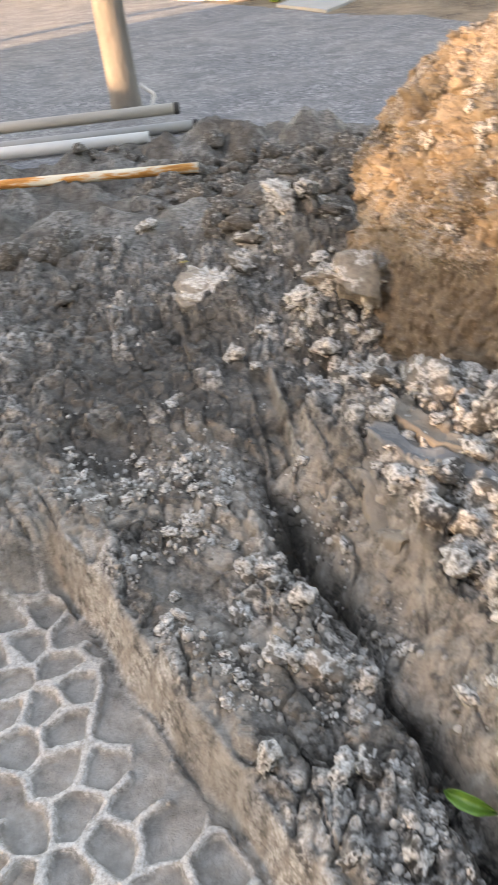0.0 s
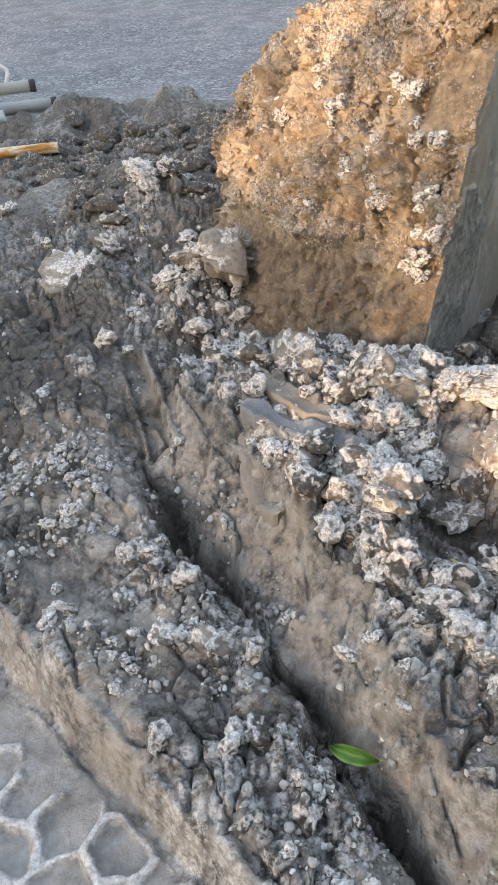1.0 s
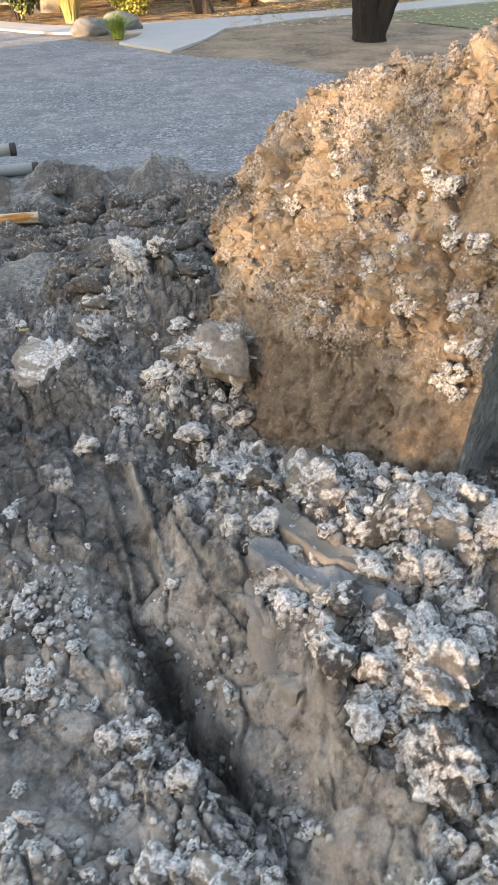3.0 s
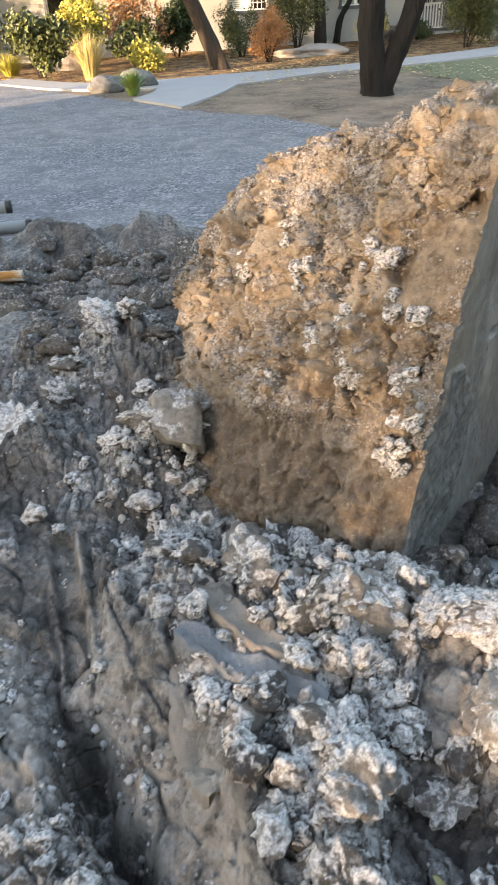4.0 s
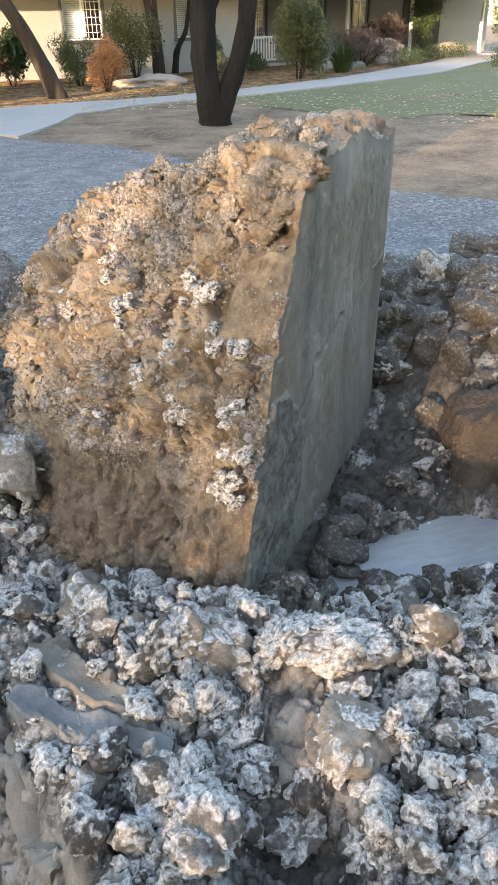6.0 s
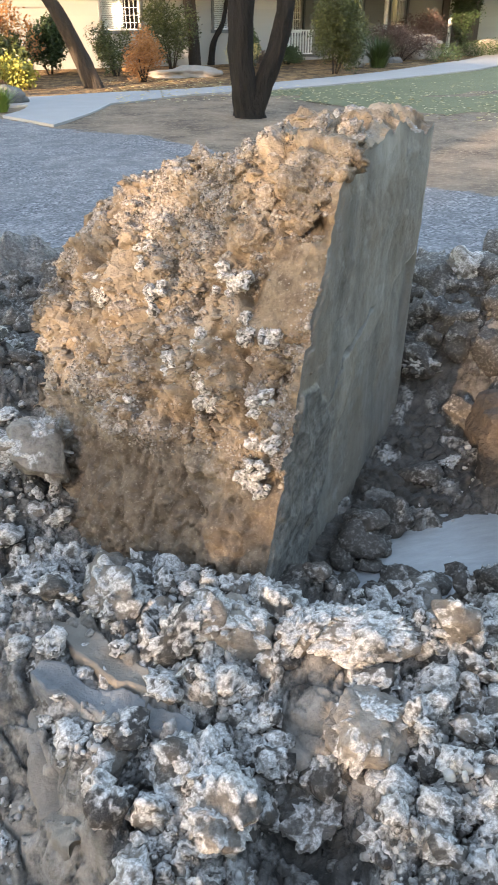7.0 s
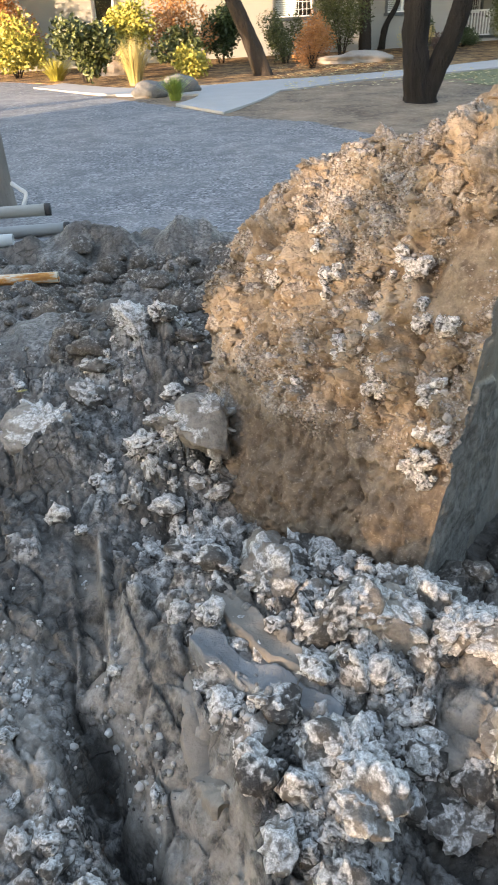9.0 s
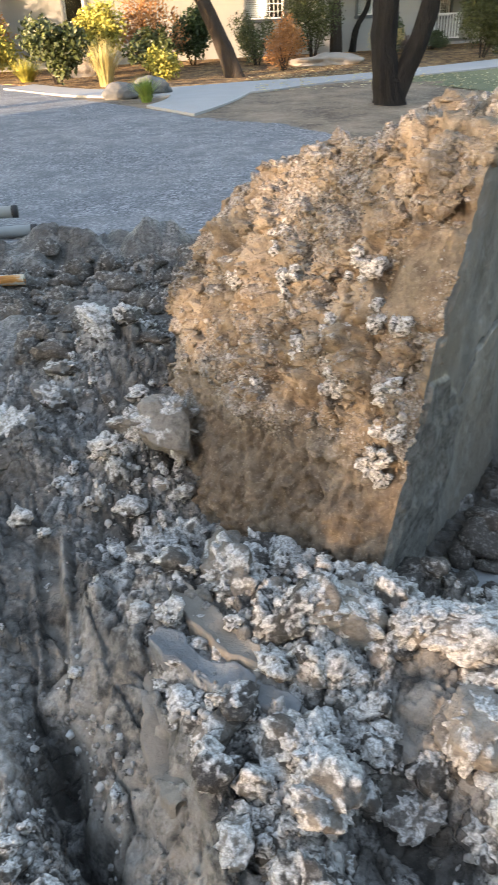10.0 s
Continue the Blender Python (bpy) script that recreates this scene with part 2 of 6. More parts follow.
def block_material():
    k = Nodes("tan_block_soil", 0.92, 0.2)
    k.co = k.t.nodes.new("ShaderNodeNewGeometry").outputs["Position"]
    big, mid, fine = k.noise(3.0, 5, 0.6), k.noise(16, 6, 0.68), k.noise(80, 5, 0.72)
    tan = k.mix(k.grey(mid, 0.3, 0.7), (0.110, 0.077, 0.050), (0.330, 0.248, 0.165))
    tan = k.mix(k.grey(big, 0.48, 0.62, 0.0, 0.6), tan, (0.39, 0.307, 0.218))
    tan = k.mix(k.grey(fine, 0.55, 0.7, 0.0, 0.6), tan, (0.40, 0.335, 0.26))
    grey = k.mix(k.grey(fine, 0.38, 0.62), (0.110, 0.096, 0.083), (0.47, 0.43, 0.388))
    brown = k.mix(k.grey(mid, 0.3, 0.7), (0.085, 0.063, 0.045), (0.200, 0.152, 0.108))
    brown = k.mix(k.grey(fine, 0.56, 0.68, 0.0, 0.55), brown, (0.34, 0.29, 0.23))
    col = k.mix(k.math("MULTIPLY", k.attr("grit"), k.grey(k.noise(24, 6, 0.7), 0.38, 0.55, 0.1, 1.0)), tan, grey)
    # shade of the hollows, put into the soil colour
    col = k.mix(k.math("MULTIPLY", k.attr("pit_shade"), 0.45), col, (0.115, 0.080, 0.052))
    col = k.mix(k.attr("low"), col, brown)
    k.put("Base Color", col)
    return k.bump(k.noise(30, 5, 0.6), 0.018, 0.85).bump(k.noise(110, 4, 0.65), 0.0065, 0.9).m


def cut_material():
    """Clay smeared by a blade: streaks down the face, pale scuffs, darker rind low at the front."""
    k = Nodes("smeared_grey_clay", 0.66, 0.3)
    streak = k.noise(3.4, 7, 0.66, (1.0, 1.0, 0.16))
    col = k.mix(k.grey(streak, 0.32, 0.68), (0.125, 0.111, 0.091), (0.31, 0.281, 0.237))
    col = k.mix(k.grey(k.noise(2.4, 4, 0.6), 0.50, 0.60, 0.0, 0.75), col, (0.205, 0.168, 0.125))
    col = k.mix(k.grey(k.noise(9, 6, 0.72), 0.57, 0.66, 0.0, 0.6), col, (0.30, 0.285, 0.255))
    col = k.mix(k.grey(k.noise(48, 5, 0.72), 0.60, 0.70, 0.0, 0.6), col, (0.060, 0.053, 0.045))
    rind = k.mix(k.grey(k.noise(30, 6, 0.72), 0.38, 0.62), (0.075, 0.070, 0.060), (0.21, 0.198, 0.175))
    col = k.mix(k.attr("rind"), col, rind)
    col = k.mix(k.attr("scuff"), col, (0.40, 0.365, 0.315))
    k.put("Base Color", col)
    k.put("Roughness", k.grey(k.noise(6, 4), 0.3, 0.7, 0.5, 0.85))
    return k.bump(k.noise(9, 6, 0.65), 0.010, 0.6).bump(k.noise(60, 6, 0.72), 0.006, 1.0).m


def clod_material(name="crusted_clay_clod", clay=None):
    """Grey-brown clay under a pale crumbly crust."""
    k = Nodes(name, 0.9, 0.2)
    k.co = k.t.nodes.new("ShaderNodeNewGeometry").outputs["Position"]
    mid, fine, rub = k.noise(26, 6, 0.7), k.noise(120, 4, 0.72), k.noise(60, 6, 0.75)
    tone = clay or k.ramp(k.chance(), [(0.0, (0.045, 0.039, 0.033)), (0.4, (0.095, 0.082, 0.068)), (0.75, (0.165, 0.143, 0.120)), (1.0, (0.225, 0.186, 0.148))])
    tone = k.mix(k.grey(mid, 0.42, 0.60, 0.0, 0.5), tone, (0.055, 0.047, 0.039))
    tone = k.mix(k.grey(rub, 0.50, 0.62, 0.0, 0.6), tone, (0.27, 0.245, 0.215))
    crust = k.mix(k.grey(rub, 0.40, 0.60), (0.27, 0.247, 0.219), (0.64, 0.603, 0.556))
    crust = k.mix(k.grey(fine, 0.52, 0.62, 0.0, 0.75), crust, (0.76, 0.725, 0.675))
    on = k.math("ADD", k.attr("crust"), k.math("MULTIPLY", k.math("SUBTRACT", k.noise(34, 6, 0.75), 0.5), 2.0))
    on = k.grey(on, 0.30, 0.75, 0.0, 0.95)
    k.put("Base Color", k.mix(on, tone, crust))
    k.put("Roughness", k.mix(on, (0.74, 0.74, 0.74), (0.97, 0.97, 0.97)))
    return k.bump(k.noise(42, 5, 0.62), 0.008, 0.9).bump(fine, 0.005, 1.0).m


def crumb_material(name, tones):
    k = Nodes(name, 0.92, 0.2)
    tone = k.ramp(k.island(), [(i / (len(tones) - 1), c) for i, c in enumerate(tones)])
    k.put("Base Color", k.mix(k.grey(k.noise(60, 5, 0.7), 0.42, 0.6, 0.0, 0.6), tone, (0.48, 0.44, 0.395)))
    return k.bump(k.noise(90, 5, 0.72), 0.008, 1.0).m


def leaf_material(name, a, b, gloss=0.45):
    k = Nodes(name, gloss, 0.4)
    k.put("Base Color", k.mix(0.35, k.ramp(k.island(), [(0.0, a), (1.0, b)]), k.mix(k.noise(3, 3), a, b)))
    k.put("Transmission Weight", 0.0)
    return k.m


def bark_material(name, a, b):
    k = Nodes(name, 0.95, 0.15)
    rib = k.noise(9, 6, 0.7, (1, 1, 0.18))
    k.put("Base Color", k.mix(rib, a, b))
    return k.bump(rib, 0.09, 1.0).bump(k.noise(38, 5, 0.7, (1, 1, 0.3)), 0.02, 1.0).m


MUD = mud_material()
DRIVE = drive_material()
BLOCK = block_material()
CUT = cut_material()
CLOD = clod_material()
DAMP_CLOD = clod_material("damp_dark_clod", (0.085, 0.074, 0.063))
TAN_CLOD = clod_material("crusted_tan_clay", (0.31, 0.265, 0.215))
CRUMB = crumb_material("mud_crumbs", [(0.09, 0.078, 0.065), (0.22, 0.197, 0.17), (0.40, 0.37, 0.335), (0.66, 0.63, 0.585)])
GRIT = crumb_material("block_grit", [(0.07, 0.058, 0.048), (0.16, 0.128, 0.097), (0.24, 0.182, 0.126), (0.36, 0.33, 0.30)])
CONCRETE = plain("pale_concrete", (0.30, 0.295, 0.29), 0.85, 0.2, 0.12, 2.0, 0.004, 50)
WHITE = plain("white_paint", (0.78, 0.78, 0.76), 0.5, 0.4, 0.06, 4)
SIDING = plain("cream_siding_paint", (0.285, 0.279, 0.257), 0.6, 0.3, 0.07, 1.2, 0.003, 30, per="object")
TRIM = plain("slate_trim_paint", (0.10, 0.11, 0.115), 0.55, 0.3, 0.15, 5)
DARK = plain("painted_dim_interior", (0.035, 0.033, 0.030), 0.9, 0.1, 0.3, 2)
BLIND = plain("pale_blind", (0.62, 0.64, 0.66), 0.6, 0.3, 0.05, 3)
ROOF = plain("brown_roof_shingles", (0.14, 0.115, 0.10), 0.9, 0.2, 0.3, 5, 0.02, 20)
DOOR = plain("dark_brown_boards", (0.055, 0.040, 0.032), 0.7, 0.3, 0.3, 6)
BARK_DARK = bark_material("dark_bark", (0.004, 0.0037, 0.0034), (0.040, 0.036, 0.033))
BARK_TAN = bark_material("tan_bark", (0.020, 0.0165, 0.0135), (0.078, 0.062, 0.050))
POLE = bark_material("weathered_pole_wood", (0.075, 0.070, 0.066), (0.33, 0.305, 0.275))
GREEN = leaf_material("deep_green_leaves", (0.010, 0.022, 0.007), (0.050, 0.080, 0.022))
OLIVE = leaf_material("olive_leaves", (0.013, 0.022, 0.006), (0.085, 0.100, 0.028))
# bright yellow-green that carries the low sun in the leaf colour
SUN_YELLOW = leaf_material("sun_yellow_leaves", (0.16, 0.17, 0.03), (0.42, 0.36, 0.07))
RUSTY = leaf_material("rust_orange_leaves", (0.20, 0.085, 0.030), (0.42, 0.20, 0.07))
STRAW = leaf_material("straw_grass", (0.30, 0.24, 0.09), (0.50, 0.42, 0.18))
PURPLE = leaf_material("purple_brown_leaves", (0.055, 0.035, 0.030), (0.12, 0.075, 0.060))
ROCK = plain("pale_boulder", (0.28, 0.245, 0.21), 0.9, 0.2, 0.35, 3, 0.03, 12)
ROCK_GREY = plain("grey_boulder", (0.13, 0.13, 0.128), 0.9, 0.2, 0.35, 4, 0.03, 14)
PUDDLE = plain("milky_slurry", (0.25, 0.25, 0.245), 0.3, 0.5, 0.4, 7, 0.006, 9, stretch=(1, 3.5, 1))


def glass_material():
    k = Nodes("window_glass", 0.03, 0.5)
    k.put("Base Color", (0.9, 0.95, 0.95, 1)).put("Transmission Weight", 1.0)
    return k.m


GLASS = glass_material()


# ---- lie of the land ----
CRACK = [(-0.14, 2.62), (-0.08, 2.25), (0.02, 1.92), (0.10, 1.74), (0.20, 1.49), (0.32, 1.24), (0.40, 1.0), (0.48, 0.74), (0.62, 0.3)]


def along(x, y, line):
    """Signed distance to a line (left of its way is positive), and how far along it, in its corners."""
    best = np.full(np.shape(x), 1e9)
    signed = np.zeros(np.shape(x))
    where = np.zeros(np.shape(x))
    for i in range(len(line) - 1):
        (ax, ay), (bx, by) = line[i], line[i + 1]
        dx, dy = bx - ax, by - ay
        l2 = dx * dx + dy * dy
        t = np.clip(((x - ax) * dx + (y - ay) * dy) / l2, 0, 1)
        d = np.hypot(x - ax - t * dx, y - ay - t * dy)
        s = np.sign(dx * (y - ay) - dy * (x - ax))
        closer = d < best
        best = np.where(closer, d, best)
        signed = np.where(closer, d * s, signed)
        where = np.where(closer, i + t, where)
    return signed, where


def bump2(x, y, cx, cy, rx, ry, turn=0.0, flat=1.0):
    c, s = math.cos(turn), math.sin(turn)
    u, v = ((x - cx) * c + (y - cy) * s) / rx, (-(x - cx) * s + (y - cy) * c) / ry
    return np.exp(-((u * u + v * v) ** flat))


def far_level(y):
    return np.interp(y, [10, 14, 24, 27, 40], [0.0, 0.05, 0.12, 0.2, 0.2])


def mud_edge(x):
    return np.interp(x, [-6, -2.2, -0.6, 0.0, 0.8, 2.0, 3.3, 5.0, 9.0, 14.0], [5.2, 6.0, 6.6, 6.9, 6.2, 5.3, 4.85, 4.2, 2.5, 0.0])


def dirt_edge(x):
    return np.interp(x, [-14, -4.6, -1.6, 0.2, 1.0, 2.2, 2.9, 4.65, 5.1, 8, 25], [36, 24.2, 17.9, 15.2, 13.6, 12.4, 10.9, 7.7, 7.0, 3.5, -14])


def land(x, y):
    """Height of the ground, and how dry, clayey and wet it is."""
    x, y = np.asarray(x, float), np.asarray(y, float)
    wob = fbm(x * 1.7, y * 1.7, 3.3, 4, 5)
    wx, wy = x + 0.035 * value_noise(x * 6, y * 6, 1.0, 3), y + 0.035 * value_noise(x * 6, y * 6, 2.0, 4)
    mud = 1 - smooth01(-0.25, 0.25, y - mud_edge(x) + 0.3 * wob)
    mud = mud * (1 - smooth01(3.6, 4.6, -x)) 
    z = np.interp(y, [0.0, 1.0, 1.5, 2.0, 2.7, 3.5, 4.3, 5.5, 6.6, 7.2], [-0.36, -0.34, -0.30, -0.22, -0.18, -0.13, -0.05, -0.06, 0.0, 0.0])
    rough = 0.35 + 0 * x
    dry = 0.25 + 0 * x
    clay = 0 * x
    wet = 0.35 + 0 * x

    # shelf right of the long crack
    d, at = along(wx, wy, CRACK)
    d = d + 0.013 * fbm(x * 20, y * 20, 4.0, 3, 51) * smooth01(0.0, 0.05, np.abs(d))
    near = smooth01(2.75, 2.2, y)
    shelf = np.interp(y, [0.3, 1.0, 1.5, 2.0, 2.4], [-0.20, -0.15, -0.12, -0.10, -0.08])
    floor_z = np.interp(y, [0.6, 1.0, 1.3, 1.8, 2.2, 2.7], [-0.46, -0.44, -0.42, -0.40, -0.30, -0.20])
    edge_at = np.interp(y, [0.5, 1.0, 1.5, 2.0, 2.4], [0.16, 0.17, 0.27, 0.29, 0.20]) + 0.02 * value_noise(x * 7, y * 7, 2.0, 55)
    up = np.clip(d / edge_at, 0, 1)
    bank = floor_z + (shelf - floor_z) * (0.25 * up + 0.75 * up ** 1.6)
    z = np.where(d > 0, z + (bank - z) * near, z + (floor_z - z) * smooth01(-0.13, 0.0, d) * near * 0.8)
    steep = smooth01(0.02, 0.06, d) * smooth01(1.05, 0.85, d / edge_at) * near
    clay = np.maximum(clay, steep * 0.95)
    rough = rough + (0.8 - rough) * smooth01(0.95, 1.2, d / edge_at) * near
    dry = dry + 0.35 * smooth01(0.95, 1.2, d / edge_at) * near
    rough = rough * (1 - 0.80 * steep)
    # plateau left of it, lower
    left = smooth01(0.02, 0.12, -d) * near
    dry = dry + (0.04 + 0.25 * smooth01(2.05, 1.55, y)) * left
    rough = rough * (1 - 0.35 * left)
    clay = np.maximum(clay, 0.95 * left * smooth01(-0.15, 0.10, fbm(x * 5, y * 5, 6.0, 3, 53)))

    # the wheel rut with its wall
    r = (x + 0.52) * -0.806 + (y - 1.53) * -0.593 + 0.018 * value_noise(x * 9, y * 9, 5.0, 9)
    s = (x + 0.52) * 0.593 + (y - 1.53) * -0.806
    open_end = smooth01(-0.62, -0.42, s)
    rim = np.exp(-((r + 0.10) / 0.09) ** 2) * smooth01(-0.9, -0.2, s)
    z = z + 0.035 * rim
    rough = rough * (1 - 0.5 * rim)
    rut = smooth01(-0.005, 0.062, r) * open_end
    z = z + (-0.49 - z) * rut
    wall = smooth01(-0.03, -0.01, r) * smooth01(0.085, 0.06, r) * open_end
    clay = np.maximum(clay, wall)
    rough = rough * (1 - 0.95 * np.maximum(rut, wall))
    floor_in = smooth01(0.07, 0.10, r) * open_end
    f1, f2, _ = cells2(x * 0.93 + y * 0.37 + 7 + 0.012 * value_noise(x * 14, y * 14, 1.0, 28), (-x * 0.37 + y * 0.93) * 1.1 + 3 + 0.012 * value_noise(x * 14, y * 14, 2.0, 29), 0.15, 21, 0.62, True)
    net = np.exp(-(((f2 - f1) * 0.15) / 0.032) ** 2) * smooth01(-0.45, -0.15, value_noise(x * 9, y * 9, 3.5, 19) + 0.2 - 0.55 * smooth01(0.24, 0.11, r))
    net = smooth01(0.22, 0.62, net * (0.9 + 0.25 * value_noise(x * 30, y * 30, 0.5, 18))) * floor_in
    z = z + net * 0.045 * (0.6 + 0.4 * value_noise(x * 8, y * 8, 0.5, 8))
    dry = dry * (1 - floor_in) + 0.16 * floor_in + 1.0 * net
    calm = 1 - 0.8 * np.maximum(floor_in, wall)
    pale = floor_in
    wet = wet * (1 - 0.5 * rut)

    # smooth flat clay cheek on the berm between rut and crack
    cheek = bump2(x, y, -0.20, 1.45, 0.34, 0.12, -0.85, 1.5) * (r < -0.05) * (d < -0.05)
    clay = np.maximum(clay, 0.75 * cheek)
    rough = rough * (1 - 0.85 * cheek)
    dry = dry * (1 - 0.7 * cheek)

    # the crack itself; wet tint and missing crust also paint its shade
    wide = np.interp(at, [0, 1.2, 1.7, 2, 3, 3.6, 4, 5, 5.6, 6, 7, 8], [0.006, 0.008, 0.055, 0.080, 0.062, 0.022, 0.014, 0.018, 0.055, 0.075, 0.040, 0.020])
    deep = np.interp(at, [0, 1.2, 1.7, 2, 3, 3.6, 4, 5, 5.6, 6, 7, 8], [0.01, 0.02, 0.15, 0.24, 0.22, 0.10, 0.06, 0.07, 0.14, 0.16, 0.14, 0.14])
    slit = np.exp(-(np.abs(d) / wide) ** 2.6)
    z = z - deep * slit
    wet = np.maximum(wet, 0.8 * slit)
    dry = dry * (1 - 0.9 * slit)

    # clod pile before the block
    pile = bump2(x, y, 0.80, 2.22, 0.40, 0.30, -0.5, 1.3)
    z = z + pile * 0.11
    rim_y = np.interp(x, [1.0, 1.2, 1.5, 1.9, 2.6], [2.30, 2.20, 2.06, 1.95, 1.9])
    east = smooth01(0.95, 1.15, x) * smooth01(0.02, -0.22, y - rim_y)
    z = z + east * 0.10
    rough = np.maximum(rough, np.maximum(pile, east))
    dry = np.maximum(dry, np.maximum(pile, east * 0.9) * 0.45)
    # grey smeared strip along the shelf, and the tan one above it
    smear = bump2(x, y, 0.50, 1.99, 0.26, 0.060, -0.62, 4)
    tan = bump2(x, y, 0.51, 2.15, 0.25, 0.050, -0.98, 4)
    pan = bump2(x, y, 1.02, 1.83, 0.17, 0.09, 0.9, 3)
    clay = np.maximum(clay, pan)
    rough = rough * (1 - 0.9 * pan)
    dry = dry * (1 - pan)
    dry = dry * (1 - np.maximum(smear, tan))
    rough = rough * (1 - 0.96 * np.maximum(smear, tan))
    z = z + 0.010 * smear + 0.010 * tan
    clay = np.maximum(clay, tan * 0.9)
    # bowl-shaped dent
    bowl = bump2(x, y, 0.90, 1.50, 0.16, 0.19, 0.5, 2)
    rim2 = np.exp(-((np.hypot((x - 0.90) / 0.95, y - 1.50) - 0.20) / 0.05) ** 2)
    z = z - 0.13 * bowl + 0.03 * rim2
    rough = rough * (1 - 0.8 * bowl)
    dry = dry * (1 - 0.8 * bowl)

    # dips and heaps towards the block
    z = z - 0.10 * bump2(x, y, 0.27, 2.85, 0.22, 0.14, 0.4)
    heap = bump2(x, y, 0.33, 3.25, 0.25, 0.22, 0.3, 1.3)
    z = z + 0.24 * heap
    heap2 = bump2(x, y, -0.23, 3.42, 0.22, 0.17, 0.2, 1.4)
    z = z + 0.10 * heap2
    heap3 = bump2(x, y, 0.12, 4.15, 0.55, 0.30, -0.6, 1.1)
    z = z + 0.17 * heap3
    rough = np.maximum(rough, np.maximum(np.maximum(heap, heap2 * 0.6), heap3))
    dry = np.maximum(dry, np.maximum(heap, heap3) * 0.45)
    # wet smooth flat to the left
    flat = bump2(x, y, -0.55, 2.75, 0.50, 0.55, 0.0, 1.6)
    rough = rough * (1 - 0.6 * flat)
    dry = dry * (1 - 0.7 * flat)
    wet = np.maximum(wet, flat * 0.7)
    slope = bump2(x, y, -0.12, 2.42, 0.12, 0.34, 0.2, 2)
    rough = rough * (1 - 0.85 * slope)
    clay = np.maximum(clay, 0.35 * slope)
    z = z - 0.12 * bump2(x, y, -0.66, 2.30, 0.13, 0.16)
    cut, _ = along(x, y, [(-0.62, 3.30), (-0.42, 3.10), (-0.22, 2.98), (-0.08, 2.92)])
    z = z - 0.05 * smooth01(-0.03, 0.02, cut) * np.exp(-(cut / 0.12) ** 2) * (np.abs(cut) < 0.4)
    # smooth groove pressed by a track, with its raised lip
    gd, ga = along(x, y, [(-0.05, 2.86), (-0.03, 2.70), (0.03, 2.35), (0.05, 2.16)])
    on = smooth01(0.02, 0.2, ga) * smooth01(2.99, 2.7, ga)
    groove = smooth01(-0.105, -0.085, gd) * smooth01(0.0, -0.02, gd) * on
    lip = np.exp(-((gd - 0.005) / 0.014) ** 2) * on
    z = z - 0.045 * groove + 0.035 * lip
    rough = rough * (1 - 0.95 * np.maximum(groove, lip))
    dry = dry * (1 - groove)
    clay = np.maximum(clay, np.maximum(0.6 * groove, lip))
    # mud ridges towards the road
    back = smooth01(4.3, 5.0, y) * mud
    z = z + back * (0.17 * np.abs(fbm(x * 1.5 + y * 0.4, y * 1.9, 0.7, 3, 31)) - 0.05)
    z = z + back * 0.12 * bump2(x, y, 0.45, 6.15, 0.75, 0.25, -0.1)
    rough = rough + 0.25 * back
    wet = np.maximum(wet, 0.95 * back)
    pond = bump2(x, y, -0.75, 4.65, 0.45, 0.40, 0.3, 2)
    rough = rough * (1 - 0.8 * pond)
    wet = np.maximum(wet, pond)
    # hollow right of the block
    hollow = smooth01(1.22, 1.45, x + 0.25 * (y - 2.3)) * smooth01(1.95, 2.20, y) * smooth01(3.5, 3.0, y)
    z = z + (-0.275 - z) * hollow * smooth01(2.9, 2.3, x)
    z = z - 0.30 * bump2(x, y, 1.66, 2.20, 0.12, 0.08, 0.2, 1.5)
    dry = dry * (1 - 0.8 * hollow)
    bd, bq = x * 0.722 + y * 0.692, x * -0.692 + y * 0.722
    trench = smooth01(0.50, 0.80, bq + 0.06 * wob) * smooth01(1.30, 1.15, bq) * smooth01(2.5, 2.75, bd) * smooth01(4.5, 4.1, bd)
    z = z + (-0.30 - z) * trench
    rough = rough * (1 - 0.35 * trench)
    dry = dry * (1 - trench)
    mound = bump2(x, y, 3.05, 4.00, 0.75, 0.75, 0.2, 1.4)
    z = z + 0.30 * mound
    rough = np.maximum(rough, mound)
    dry = np.maximum(dry, 0.2 * mound)

    foot = bump2(x, y, 1.02, 2.30, 0.16, 0.10, 0.8, 1.5)
    z = z - 0.05 * foot
    rough = rough * (1 - 0.7 * foot)
    # flaking plates and drying cracks in the smoother clay
    h1, h2, hp = cells2(wx * 1.3 + 0.5 * wy, wy * 0.8 - 0.2 * wx, 0.13, 61)
    k1, k2, kp = cells2(wx + 0.02 * wob, wy, 0.048, 62)
    calmer = smooth01(0.75, 0.25, rough) * smooth01(4.6, 4.0, y) * (1 - floor_in) * (1 - wall)
    z = z + mud * calmer * (0.052 * (hp - 0.5) * smooth01(0.02, 0.10, h2 - h1) - 0.030 * np.exp(-(((h2 - h1) * 0.13) / 0.009) ** 2)
                            + 0.018 * (kp - 0.5) * smooth01(0.05, 0.25, k2 - k1) - 0.012 * np.exp(-(((k2 - k1) * 0.048) / 0.005) ** 2) * (hp > 0.45))
    dry = dry + 0.5 * calmer * (hp > 0.78) * (1 - clay)
    # lumps and crumbs
    bx, by = wx + 0.02 * value_noise(x * 19, y * 19, 1.0, 23), wy + 0.02 * value_noise(x * 19, y * 19, 2.0, 24)
    big = lumps(bx, by, 0.17, 41)
    mid = lumps(bx, by, 0.078, 42)
    small = lumps(x + 0.3 * (bx - x), y + 0.3 * (by - y), 0.036, 43)
    tiny = lumps(x, y, 0.021, 44)
    g1, g2, _ = cells2(bx, by, 0.11, 45)
